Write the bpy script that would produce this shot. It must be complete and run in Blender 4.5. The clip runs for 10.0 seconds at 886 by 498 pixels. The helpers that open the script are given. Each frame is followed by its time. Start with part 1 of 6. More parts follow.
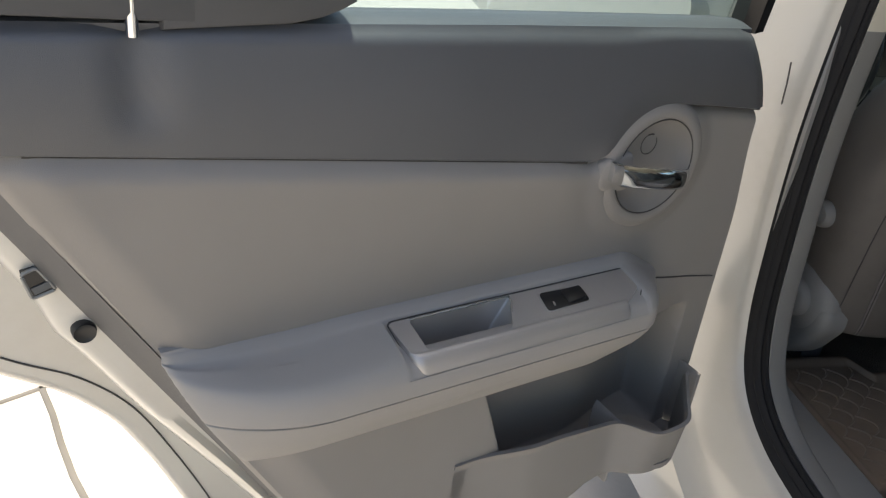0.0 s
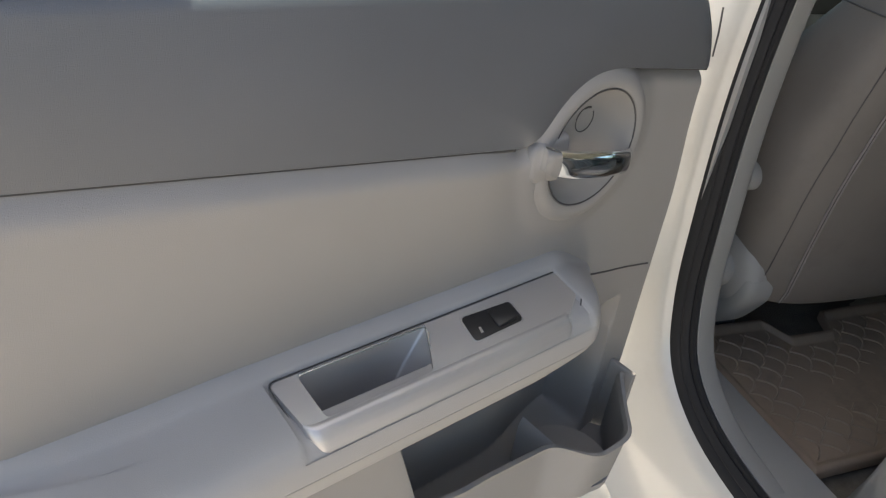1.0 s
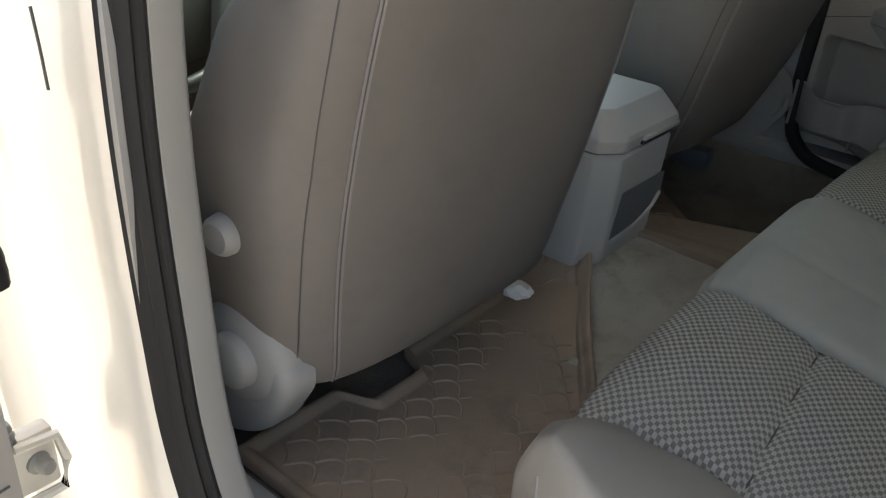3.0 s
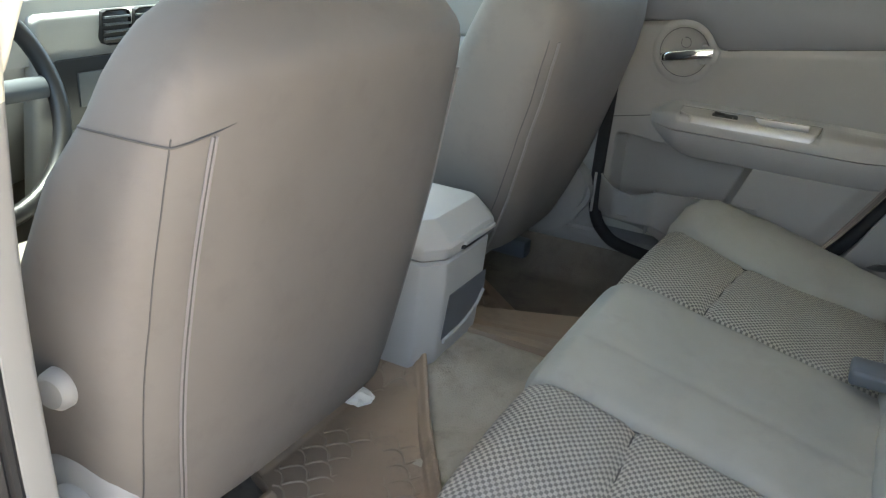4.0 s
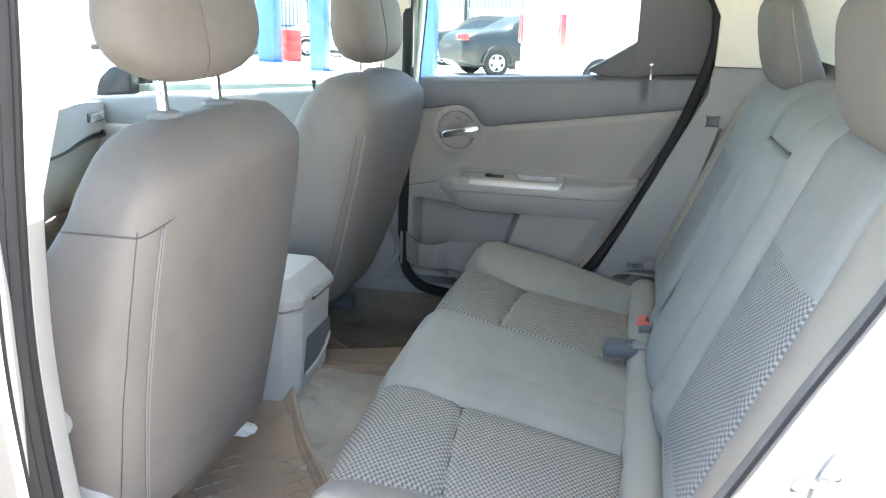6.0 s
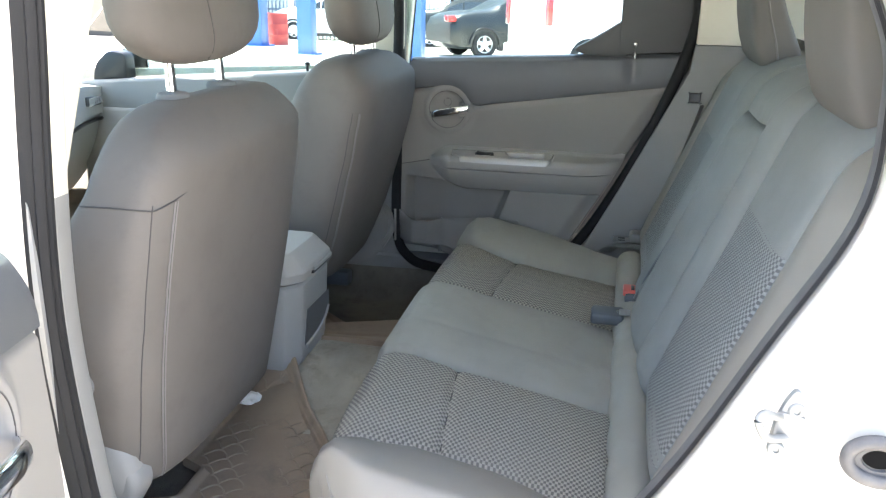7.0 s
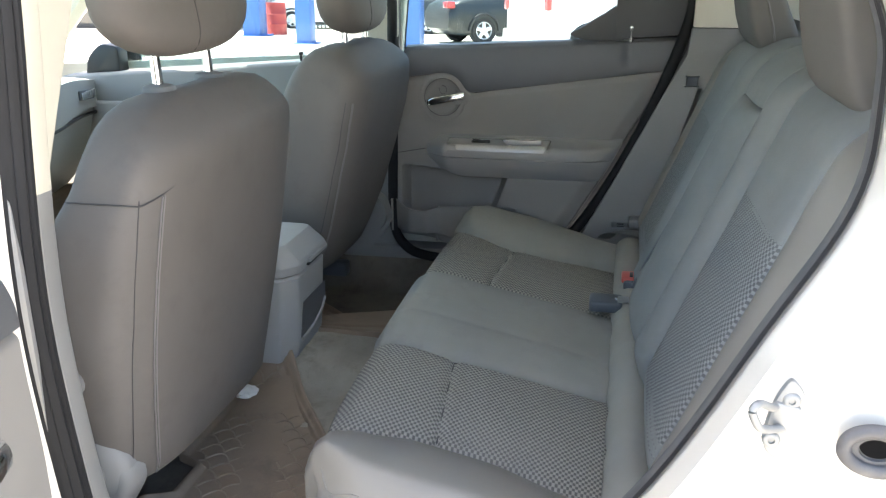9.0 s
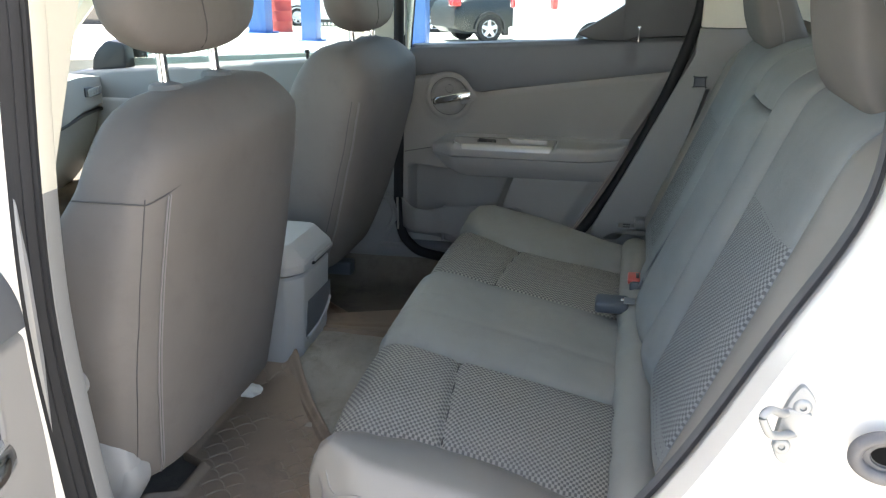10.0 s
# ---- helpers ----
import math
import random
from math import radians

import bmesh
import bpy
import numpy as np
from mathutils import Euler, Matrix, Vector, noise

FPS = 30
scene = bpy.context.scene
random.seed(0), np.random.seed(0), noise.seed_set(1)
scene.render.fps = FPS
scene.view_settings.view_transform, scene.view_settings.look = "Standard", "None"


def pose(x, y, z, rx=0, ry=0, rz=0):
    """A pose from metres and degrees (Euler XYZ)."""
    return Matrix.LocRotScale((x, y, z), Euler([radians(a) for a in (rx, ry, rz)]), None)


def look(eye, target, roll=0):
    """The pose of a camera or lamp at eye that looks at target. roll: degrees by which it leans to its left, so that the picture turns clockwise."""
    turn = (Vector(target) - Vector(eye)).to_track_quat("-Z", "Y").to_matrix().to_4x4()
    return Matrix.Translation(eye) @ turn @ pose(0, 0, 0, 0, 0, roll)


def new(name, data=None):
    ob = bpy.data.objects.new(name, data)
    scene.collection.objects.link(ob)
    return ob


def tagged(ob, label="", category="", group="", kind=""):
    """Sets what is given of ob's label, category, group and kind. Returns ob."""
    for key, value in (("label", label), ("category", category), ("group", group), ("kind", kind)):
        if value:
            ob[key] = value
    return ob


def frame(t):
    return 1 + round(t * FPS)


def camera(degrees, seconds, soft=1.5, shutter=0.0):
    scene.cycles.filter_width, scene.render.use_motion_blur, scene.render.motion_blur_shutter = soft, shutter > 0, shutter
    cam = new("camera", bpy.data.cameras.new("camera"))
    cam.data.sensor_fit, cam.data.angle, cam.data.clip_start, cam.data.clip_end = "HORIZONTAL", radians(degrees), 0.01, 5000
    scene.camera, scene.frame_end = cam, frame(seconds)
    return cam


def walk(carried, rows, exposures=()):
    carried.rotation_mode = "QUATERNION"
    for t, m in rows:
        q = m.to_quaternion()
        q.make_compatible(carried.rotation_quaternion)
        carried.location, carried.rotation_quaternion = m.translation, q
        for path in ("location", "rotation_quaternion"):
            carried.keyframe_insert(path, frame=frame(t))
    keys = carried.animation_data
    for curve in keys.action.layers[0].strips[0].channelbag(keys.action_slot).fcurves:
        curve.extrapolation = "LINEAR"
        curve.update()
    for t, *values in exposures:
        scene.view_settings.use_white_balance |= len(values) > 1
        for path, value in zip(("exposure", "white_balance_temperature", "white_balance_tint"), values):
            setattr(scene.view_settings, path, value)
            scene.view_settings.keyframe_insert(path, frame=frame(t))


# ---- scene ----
cam = camera(55.36, 10.0, soft=1.25)
PATH = [
    (0, (-1.4825, -0.5038, 1.0834), (-1.2545, 0.3403, 0.5981), 6.89),
    (0.5, (-1.4715, -0.3969, 1.0635), (-1.1846, 0.4069, 0.5423), 6.88),
    (1, (-1.4528, -0.3159, 1.0431), (-1.0832, 0.4475, 0.5133), 9.11),
    (1.5, (-1.3845, -0.2548, 1.0365), (-0.9149, 0.4668, 0.5279), 9.33),
    (2, (-1.2679, -0.1913, 1.0213), (-0.7268, 0.4952, 0.5356), 7.59),
    (2.5, (-1.1616, -0.1632, 0.9902), (-0.5799, 0.4723, 0.4824), 3.64),
    (3, (-1.0756, -0.1355, 0.9592), (-0.3859, 0.4086, 0.4815), 4.16),
    (4.5, (-1.1628, -0.1640, 1.0559), (-0.2874, 0.1876, 0.7242), 3.12),
    (5, (-1.2767, -0.1791, 1.0760), (-0.3569, 0.0867, 0.7872), 1.68),
    (5.5, (-1.3884, -0.2060, 1.0975), (-0.4516, 0.0124, 0.8242), 1.66),
    (7, (-1.5462, -0.2323, 1.1075), (-0.6134, -0.0395, 0.8031), 0.95),
    (7.5, (-1.5384, -0.2320, 1.1075), (-0.6062, -0.0424, 0.7994), 0.66),
    (8, (-1.5329, -0.2357, 1.1073), (-0.6038, -0.0388, 0.7942), 0.72),
    (8.5, (-1.5299, -0.2411, 1.1065), (-0.6027, -0.0439, 0.7882), 0.31),
    (9, (-1.5284, -0.2434, 1.1071), (-0.6008, -0.0480, 0.7887), -0.04),
    (9.5, (-1.5262, -0.2382, 1.1074), (-0.5983, -0.0432, 0.7896), 0.31),
    (10, (-1.5223, -0.2384, 1.1084), (-0.5963, -0.0386, 0.7878), 0.25),
]
EXPOSURES = [(0, 0.80, 7150, 10), (0.5, 1.16, 7050, 10), (1, 1.42, 7200, 10), (1.5, 1.54, 7150, 10), (2.5, 1.80, 7050, 10), (3.2, 2.39, 7750, 10), (4.5, 3.80, 7150, 10), (5.5, 3.92, 6750, 10), (6.8, 3.43, 6900, 10), (7, 3.32, 6900, 10), (7.6, 3.16, 6950, 10), (8.2, 3.09, 6950, 10), (9, 2.89, 6950, 10), (10, 2.82, 6950, 10)]
walk(cam, [(t, look(eye, target, roll)) for t, eye, target, roll in PATH], EXPOSURES)

# ---- light ----
world = bpy.data.worlds.new("daylight")
scene.world = world
world.use_nodes = True
wn, wl = world.node_tree.nodes, world.node_tree.links
sky = wn.new("ShaderNodeTexSky")
sky.sky_type = "NISHITA"
sky.sun_disc = False
SUN_AZ, SUN_EL = 12.0, 74.0
sky.sun_elevation = radians(SUN_EL)
sky.sun_rotation = radians(SUN_AZ)
sky.dust_density = 2.5
wl.new(sky.outputs[0], wn["Background"].inputs["Color"])
wn["Background"].inputs["Strength"].default_value = 0.15
sun = new("sun", bpy.data.lights.new("sun", "SUN"))
sun.data.energy, sun.data.angle, sun.data.color = 4.0, radians(0.6), (1.0, 0.95, 0.87)
to_sun = Vector((math.sin(radians(SUN_AZ)) * math.cos(radians(SUN_EL)), math.cos(radians(SUN_AZ)) * math.cos(radians(SUN_EL)), math.sin(radians(SUN_EL))))
sun.matrix_world = look(to_sun * 20, (0, 0, 0))


# ---- materials ----
def material(name):
    m = bpy.data.materials.new(name)
    m.use_nodes = True
    return m, m.node_tree.nodes, m.node_tree.links, m.node_tree.nodes["Principled BSDF"]


def mix_colour(n, l, fac, a, b):
    mx = n.new("ShaderNodeMix")
    mx.data_type = "RGBA"
    if isinstance(fac, (int, float)):
        mx.inputs[0].default_value = fac
    else:
        l.new(fac, mx.inputs[0])
    for slot, v in ((6, a), (7, b)):
        if isinstance(v, tuple):
            mx.inputs[slot].default_value = (*v, 1)
        else:
            l.new(v, mx.inputs[slot])
    return mx.outputs[2]


def noise_tex(n, l, scale, detail=4, rough=0.55, vector=None):
    t = n.new("ShaderNodeTexNoise")
    t.inputs["Scale"].default_value, t.inputs["Detail"].default_value, t.inputs["Roughness"].default_value = scale, detail, rough
    if vector is None:
        c = n.new("ShaderNodeTexCoord")
        vector = c.outputs["Object"]
    l.new(vector, t.inputs["Vector"])
    return t.outputs["Fac"]


def ramp(n, l, fac, stops):
    r = n.new("ShaderNodeValToRGB")
    e = r.color_ramp.elements
    while len(e) < len(stops):
        e.new(0.5)
    for el, (p, v) in zip(e, stops):
        el.position = p
        el.color = (*v, 1) if isinstance(v, tuple) else (v, v, v, 1)
    l.new(fac, r.inputs[0])
    return r.outputs[0]


def bump(n, l, height, strength, distance, normal=None):
    b = n.new("ShaderNodeBump")
    b.inputs["Strength"].default_value, b.inputs["Distance"].default_value = strength, distance
    l.new(height, b.inputs["Height"])
    if normal is not None:
        l.new(normal, b.inputs["Normal"])
    return b.outputs[0]


def surface(name, colour, rough=0.5, metal=0.0, vary=0.08, grain=900, grain_depth=0.0003, stain_scale=7, stain=None, coat=0.0, sheen=0.0, spec=0.5, crumple=0.0):
    """A plain stuff with fine grain and large soft variation."""
    m, n, l, p = material(name)
    big = noise_tex(n, l, stain_scale, 5)
    small = noise_tex(n, l, grain, 2)
    dark = tuple(c * (1 - vary) for c in colour)
    light = tuple(min(1, c * (1 + vary)) for c in colour)
    col = mix_colour(n, l, ramp(n, l, big, [(0.3, 0.0), (0.7, 1.0)]), dark, light)
    if stain:
        col = mix_colour(n, l, ramp(n, l, noise_tex(n, l, stain_scale * 2.3, 8, 0.7), [(0.52, 0.0), (0.75, 1.0)]), col, stain)
    l.new(col, p.inputs["Base Color"])
    rr = n.new("ShaderNodeMapRange")
    rr.inputs["To Min"].default_value, rr.inputs["To Max"].default_value = max(0.02, rough - 0.06), min(1, rough + 0.06)
    l.new(big, rr.inputs["Value"])
    l.new(rr.outputs[0], p.inputs["Roughness"])
    p.inputs["Metallic"].default_value = metal
    p.inputs["Coat Weight"].default_value = coat
    p.inputs["Coat Roughness"].default_value = 0.05
    p.inputs["Sheen Weight"].default_value = sheen
    p.inputs["Specular IOR Level"].default_value = spec
    normal = None
    if crumple:
        normal = bump(n, l, noise_tex(n, l, 11, 3, 0.5), 0.6, crumple)
    if grain_depth:
        normal = bump(n, l, small, 0.5, grain_depth, normal)
    if normal:
        l.new(normal, p.inputs["Normal"])
    return m


def woven_material(name, axis_u, axis_v, dark, light):
    """Two-tone basket weave; axis_u and axis_v name the object axes along which it runs."""
    m, n, l, p = material(name)
    tc = n.new("ShaderNodeTexCoord")
    sep = n.new("ShaderNodeSeparateXYZ")
    l.new(tc.outputs["Object"], sep.inputs[0])
    # lozenges in staggered rows: the product of two waves
    drift = noise_tex(n, l, 40, 2)

    def wave(out, period):
        a = n.new("ShaderNodeMath")
        a.operation = "MULTIPLY_ADD"
        l.new(drift, a.inputs[0])
        a.inputs[1].default_value = 0.002
        l.new(out, a.inputs[2])
        b = n.new("ShaderNodeMath")
        b.operation = "MULTIPLY"
        l.new(a.outputs[0], b.inputs[0])
        b.inputs[1].default_value = 2 * math.pi / period
        c = n.new("ShaderNodeMath")
        c.operation = "SINE"
        l.new(b.outputs[0], c.inputs[0])
        return c.outputs[0]

    prod = n.new("ShaderNodeMath")
    prod.operation = "MULTIPLY"
    l.new(wave(sep.outputs[axis_u], 0.0108), prod.inputs[0])
    l.new(wave(sep.outputs[axis_v], 0.0084), prod.inputs[1])
    mr = n.new("ShaderNodeMapRange")
    mr.interpolation_type = "SMOOTHSTEP"
    mr.inputs["From Min"].default_value, mr.inputs["From Max"].default_value = -0.24, 0.18
    l.new(prod.outputs[0], mr.inputs["Value"])
    weave = mr.outputs[0]
    yarn = mix_colour(n, l, ramp(n, l, noise_tex(n, l, 190, 3, 0.7), [(0.35, 0.0), (0.65, 1.0)]), tuple(0.80 * c for c in light), light)
    tone = mix_colour(n, l, weave, dark, yarn)
    fine = noise_tex(n, l, 1400, 2)
    wear = noise_tex(n, l, 6, 5)
    col = mix_colour(n, l, ramp(n, l, wear, [(0.35, 0.0), (0.75, 0.35)]), tone, (0.24, 0.23, 0.215))
    l.new(col, p.inputs["Base Color"])
    p.inputs["Roughness"].default_value = 0.85
    p.inputs["Specular IOR Level"].default_value = 0.25
    b1 = bump(n, l, weave, 0.6, 0.0014)
    l.new(bump(n, l, fine, 0.4, 0.0004, b1), p.inputs["Normal"])
    return m


def glass_material(name, tint=(0.93, 0.96, 0.95)):
    m, n, l, p = material(name)
    n.remove(p)
    t, g, w, mx = n.new("ShaderNodeBsdfTransparent"), n.new("ShaderNodeBsdfGlossy"), n.new("ShaderNodeLayerWeight"), n.new("ShaderNodeMixShader")
    pw, f = n.new("ShaderNodeMath"), n.new("ShaderNodeMath")
    t.inputs[0].default_value = (*tint, 1)
    g.inputs["Roughness"].default_value = 0.02
    # gloss of a thin pane, alike from both sides
    w.inputs["Blend"].default_value = 0.5
    pw.operation, f.operation = "POWER", "MULTIPLY_ADD"
    pw.inputs[1].default_value, f.inputs[1].default_value, f.inputs[2].default_value = 5.0, 0.93, 0.035
    l.new(w.outputs["Facing"], pw.inputs[0])
    l.new(pw.outputs[0], f.inputs[0])
    l.new(f.outputs[0], mx.inputs[0])
    l.new(t.outputs[0], mx.inputs[1])
    l.new(g.outputs[0], mx.inputs[2])
    l.new(mx.outputs[0], n["Material Output"].inputs[0])
    return m


M_SAIL = surface("charcoal grained plastic", (0.078, 0.079, 0.082), 0.6, vary=0.06, grain=1500, grain_depth=0.0004)
M_DARK = surface("dark grey soft vinyl", (0.094, 0.098, 0.105), 0.46, vary=0.06, grain=1500, grain_depth=0.0004, spec=0.65)
M_VINYL = surface("warm grey moulded vinyl", (0.322, 0.310, 0.294), 0.6, vary=0.03, grain=1500, grain_depth=0.0004, spec=0.3)
M_PANEL = surface("warm grey door panel vinyl", (0.262, 0.247, 0.231), 0.65, vary=0.04, grain=1500, grain_depth=0.0005, spec=0.3)
M_PLASTIC = surface("grey hard plastic", (0.335, 0.326, 0.308), 0.5, vary=0.05, grain=1600, grain_depth=0.0003)
M_TRIM = surface("pale grey trim plastic", (0.235, 0.23, 0.222), 0.55, vary=0.05, grain=1600, grain_depth=0.0003)
M_CREAM = surface("cream pillar plastic", (0.64, 0.60, 0.50), 0.6, vary=0.04, grain=1500, grain_depth=0.0003)
M_HEADLINER = surface("cream headliner cloth", (0.66, 0.62, 0.52), 0.95, vary=0.05, grain=1200, grain_depth=0.0008)
M_SEAT = surface("grey seat vinyl", (0.140, 0.126, 0.114), 0.72, vary=0.06, grain=1300, grain_depth=0.0004, stain=(0.124, 0.111, 0.100), spec=0.3, crumple=0.004)
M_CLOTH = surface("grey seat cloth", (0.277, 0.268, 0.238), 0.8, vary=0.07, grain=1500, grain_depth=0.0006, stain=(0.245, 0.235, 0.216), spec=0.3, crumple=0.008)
# the seat cloth again, with the backrest's blue skylit shade in its colour
M_CLOTH_SHADED = surface("grey seat cloth with skylight shade", (0.203, 0.210, 0.205), 0.8, vary=0.07, grain=1500, grain_depth=0.0006, stain=(0.185, 0.191, 0.187), spec=0.3, crumple=0.008)
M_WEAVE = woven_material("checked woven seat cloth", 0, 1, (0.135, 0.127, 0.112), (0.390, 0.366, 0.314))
# the same weave turned upright, darkened and cooled for the backrest's shade
M_WEAVE_SHADED = woven_material("checked woven cloth with skylight shade", 0, 2, (0.104, 0.110, 0.112), (0.262, 0.274, 0.272))
M_SILVER = surface("satin silver paint", (0.46, 0.44, 0.42), 0.36, metal=0.5, vary=0.03, grain=2200, grain_depth=0.0001)
M_BRIGHT = surface("bright satin metal strip", (0.75, 0.75, 0.74), 0.25, metal=0.9, vary=0.03, grain_depth=0)
M_CHROME = surface("polished chrome", (0.86, 0.87, 0.88), 0.06, metal=1.0, vary=0.02, grain_depth=0)
M_BLACK = surface("black switch plastic", (0.012, 0.012, 0.013), 0.35, vary=0.1, grain_depth=0)
M_RUBBER = surface("black rubber seal", (0.016, 0.016, 0.017), 0.6, vary=0.15, grain=600, grain_depth=0.0004, spec=0.2)
M_PAINT = surface("cream white car paint", (0.55, 0.53, 0.475), 0.25, vary=0.02, grain_depth=0, coat=0.8, stain=(0.51, 0.485, 0.43), stain_scale=3)
# footwell shade is put into this colour; M_TUNNEL is the carpet without it
M_CARPET_SHADED = surface("brown grey carpet with footwell shade", (0.150, 0.132, 0.108), 0.98, vary=0.22, grain=420, grain_depth=0.004, stain=(0.10, 0.09, 0.075), spec=0.1)
M_TUNNEL = surface("unshaded beige carpet", (0.34, 0.305, 0.25), 0.98, vary=0.2, grain=420, grain_depth=0.004, stain_scale=9, stain=(0.23, 0.205, 0.165), spec=0.1)
M_MAT = surface("brown beige rubber mat", (0.265, 0.196, 0.140), 0.7, vary=0.16, grain=500, grain_depth=0.0006, stain=(0.175, 0.136, 0.10), stain_scale=5)
M_BELT = surface("grey webbing", (0.16, 0.16, 0.155), 0.8, vary=0.05, grain=1500, grain_depth=0.0006)
M_BUCKLE = surface("slate buckle plastic", (0.075, 0.085, 0.095), 0.45, vary=0.05, grain_depth=0.0001)
M_RED = surface("faded red plastic", (0.55, 0.09, 0.07), 0.45, vary=0.05, grain_depth=0)
M_SEAM = surface("dark seam thread", (0.07, 0.066, 0.062), 0.9, vary=0.1, grain_depth=0)
M_ZIP = surface("pale piping", (0.180, 0.164, 0.158), 0.7, vary=0.05, grain_depth=0)
M_STEEL = surface("zinc plated steel", (0.24, 0.245, 0.24), 0.5, metal=0.4, vary=0.06, grain_depth=0.0001)
M_BOLSTER = surface("smooth pale grey seat vinyl", (0.225, 0.207, 0.182), 0.55, vary=0.04, grain=1300, grain_depth=0.0004, crumple=0.006)
M_LIP = surface("dusty grey rubber", (0.075, 0.074, 0.076), 0.6, vary=0.15, grain=500, grain_depth=0.0005, stain=(0.11, 0.105, 0.10), stain_scale=14)
M_REST = surface("grey head restraint cloth", (0.140, 0.131, 0.120), 0.8, vary=0.06, grain=1500, grain_depth=0.0006, spec=0.3, crumple=0.004)
# near-black colour that stands for the shade inside a recess
M_RECESS_SHADE = surface("black for recess shade", (0.006, 0.006, 0.006), 0.95, vary=0.1, grain_depth=0, spec=0.05)
M_PALE = surface("pale silver dash plastic", (0.36, 0.365, 0.35), 0.45, vary=0.03, grain=1600, grain_depth=0.0002)
M_GLASS = glass_material("pale blue-green window glass", (0.72, 0.81, 0.82))
M_CLEAR = glass_material("clear window glass", (0.90, 0.94, 0.94))
M_GROUND = surface("sunlit concrete paving", (0.51, 0.475, 0.425), 0.9, vary=0.12, grain=60, grain_depth=0.003, stain_scale=0.5, stain=(0.42, 0.395, 0.355))
M_PAPER = surface("white paper", (0.85, 0.84, 0.8), 0.8, vary=0.06, grain_depth=0)
M_JOINT = surface("dark paving joint", (0.16, 0.15, 0.13), 0.95, vary=0.2, grain_depth=0)


# ---- building helpers ----
def thing(name, base=(0, 0, 0), label="", category="", group="", kind=""):
    ob = new(name)
    ob.location = base
    ob.empty_display_size = 0.05
    return tagged(ob, label, category, group, kind)


def finish(bm, smooth=True, fix=True):
    if fix:
        bm.normal_update()
        bmesh.ops.recalc_face_normals(bm, faces=bm.faces[:])
    for f in bm.faces:
        f.smooth = smooth
    return bm


def mesh_of(name, bm, mat, offset=(0, 0, 0), sharp=40):
    me = bpy.data.meshes.new(name)
    bm.transform(Matrix.Translation(-Vector(offset)))
    bm.to_mesh(me)
    bm.free()
    me.materials.append(mat)
    me.set_sharp_from_angle(angle=radians(sharp))
    return me


def world_base(ob):
    p = Vector(ob.location)
    while ob.parent:
        ob = ob.parent
        p += Vector(ob.location)
    return p


def part(name, bm, mat, parent, label="", sharp=40, origin=None):
    """Links a bmesh, in world places, as one mesh object under a thing or a part."""
    o = world_base(parent) if parent else Vector((0, 0, 0))
    ob = new(name, mesh_of(name, bm, mat, o, sharp))
    ob.parent = parent
    if label:
        ob["label"] = label
    return ob


def solo(name, bm, mat, label, category, kind="", group="", base=(0, 0, 0), sharp=40):
    ob = new(name, mesh_of(name, bm, mat, base, sharp))
    ob.location = base
    return tagged(ob, label, category, group, kind)


def ident(p):
    return p


def box(lo, hi, bevel=0.0, mp=ident, seg=2):
    bm = bmesh.new()
    bmesh.ops.create_cube(bm, size=1.0)
    for v in bm.verts:
        v.co = Vector([lo[i] + (v.co[i] + 0.5) * (hi[i] - lo[i]) for i in range(3)])
    if bevel:
        bmesh.ops.bevel(bm, geom=bm.edges[:], offset=bevel, segments=seg, affect="EDGES", profile=0.5)
    for v in bm.verts:
        v.co = Vector(mp(v.co))
    return finish(bm)


def prism(poly, d0, d1, mp, bevel=0.0, seg=2, both=False):
    """A plate with the outline poly [(a, b)] from depth d0 to d1; its edges at d1 are rounded."""
    bm = bmesh.new()
    lo = [bm.verts.new((a, b, d0)) for a, b in poly]
    hi = [bm.verts.new((a, b, d1)) for a, b in poly]
    bm.faces.new(lo[::-1])
    top = bm.faces.new(hi)
    k = len(poly)
    for i in range(k):
        bm.faces.new((lo[i], lo[(i + 1) % k], hi[(i + 1) % k], hi[i]))
    bmesh.ops.recalc_face_normals(bm, faces=bm.faces[:])
    if bevel:
        ed = list(top.edges)
        if both:
            ed = bm.edges[:]
        bmesh.ops.bevel(bm, geom=ed, offset=bevel, segments=seg, affect="EDGES", profile=0.5, clamp_overlap=True)
    for v in bm.verts:
        v.co = Vector(mp(v.co))
    return finish(bm)


def rounded(poly, r, n=5):
    """The outline with its corners rounded by r."""
    out = []
    k = len(poly)
    for i in range(k):
        p, a, b = Vector(poly[i]), Vector(poly[i - 1]), Vector(poly[(i + 1) % k])
        rr = min(r, 0.45 * (p - a).length, 0.45 * (p - b).length)
        s, e = p + (a - p).normalized() * rr, p + (b - p).normalized() * rr
        for j in range(n + 1):
            t = j / n
            q = s * (1 - t) ** 2 + p * 2 * t * (1 - t) + e * t * t
            out.append((q.x, q.y))
    return out


def sheet(fn, nu, nv, back=None, mp=ident):
    """A surface fn(s, t), s and t from 0 to 1; with back(s, t) it is closed to a solid."""
    bm = bmesh.new()
    g = [[bm.verts.new(mp(fn(i / nu, j / nv))) for j in range(nv + 1)] for i in range(nu + 1)]
    for i in range(nu):
        for j in range(nv):
            bm.faces.new((g[i][j], g[i + 1][j], g[i + 1][j + 1], g[i][j + 1]))
    if back:
        rim = [(i, 0) for i in range(nu)] + [(nu, j) for j in range(nv)] + [(i, nv) for i in range(nu, 0, -1)] + [(0, j) for j in range(nv, 0, -1)]
        bk = {c: bm.verts.new(mp(back(c[0] / nu, c[1] / nv))) for c in rim}
        for a, b in zip(rim, rim[1:] + rim[:1]):
            bm.faces.new((g[a[0]][a[1]], bk[a], bk[b], g[b[0]][b[1]]))
        bm.faces.new([bk[c] for c in rim])
    return finish(bm)


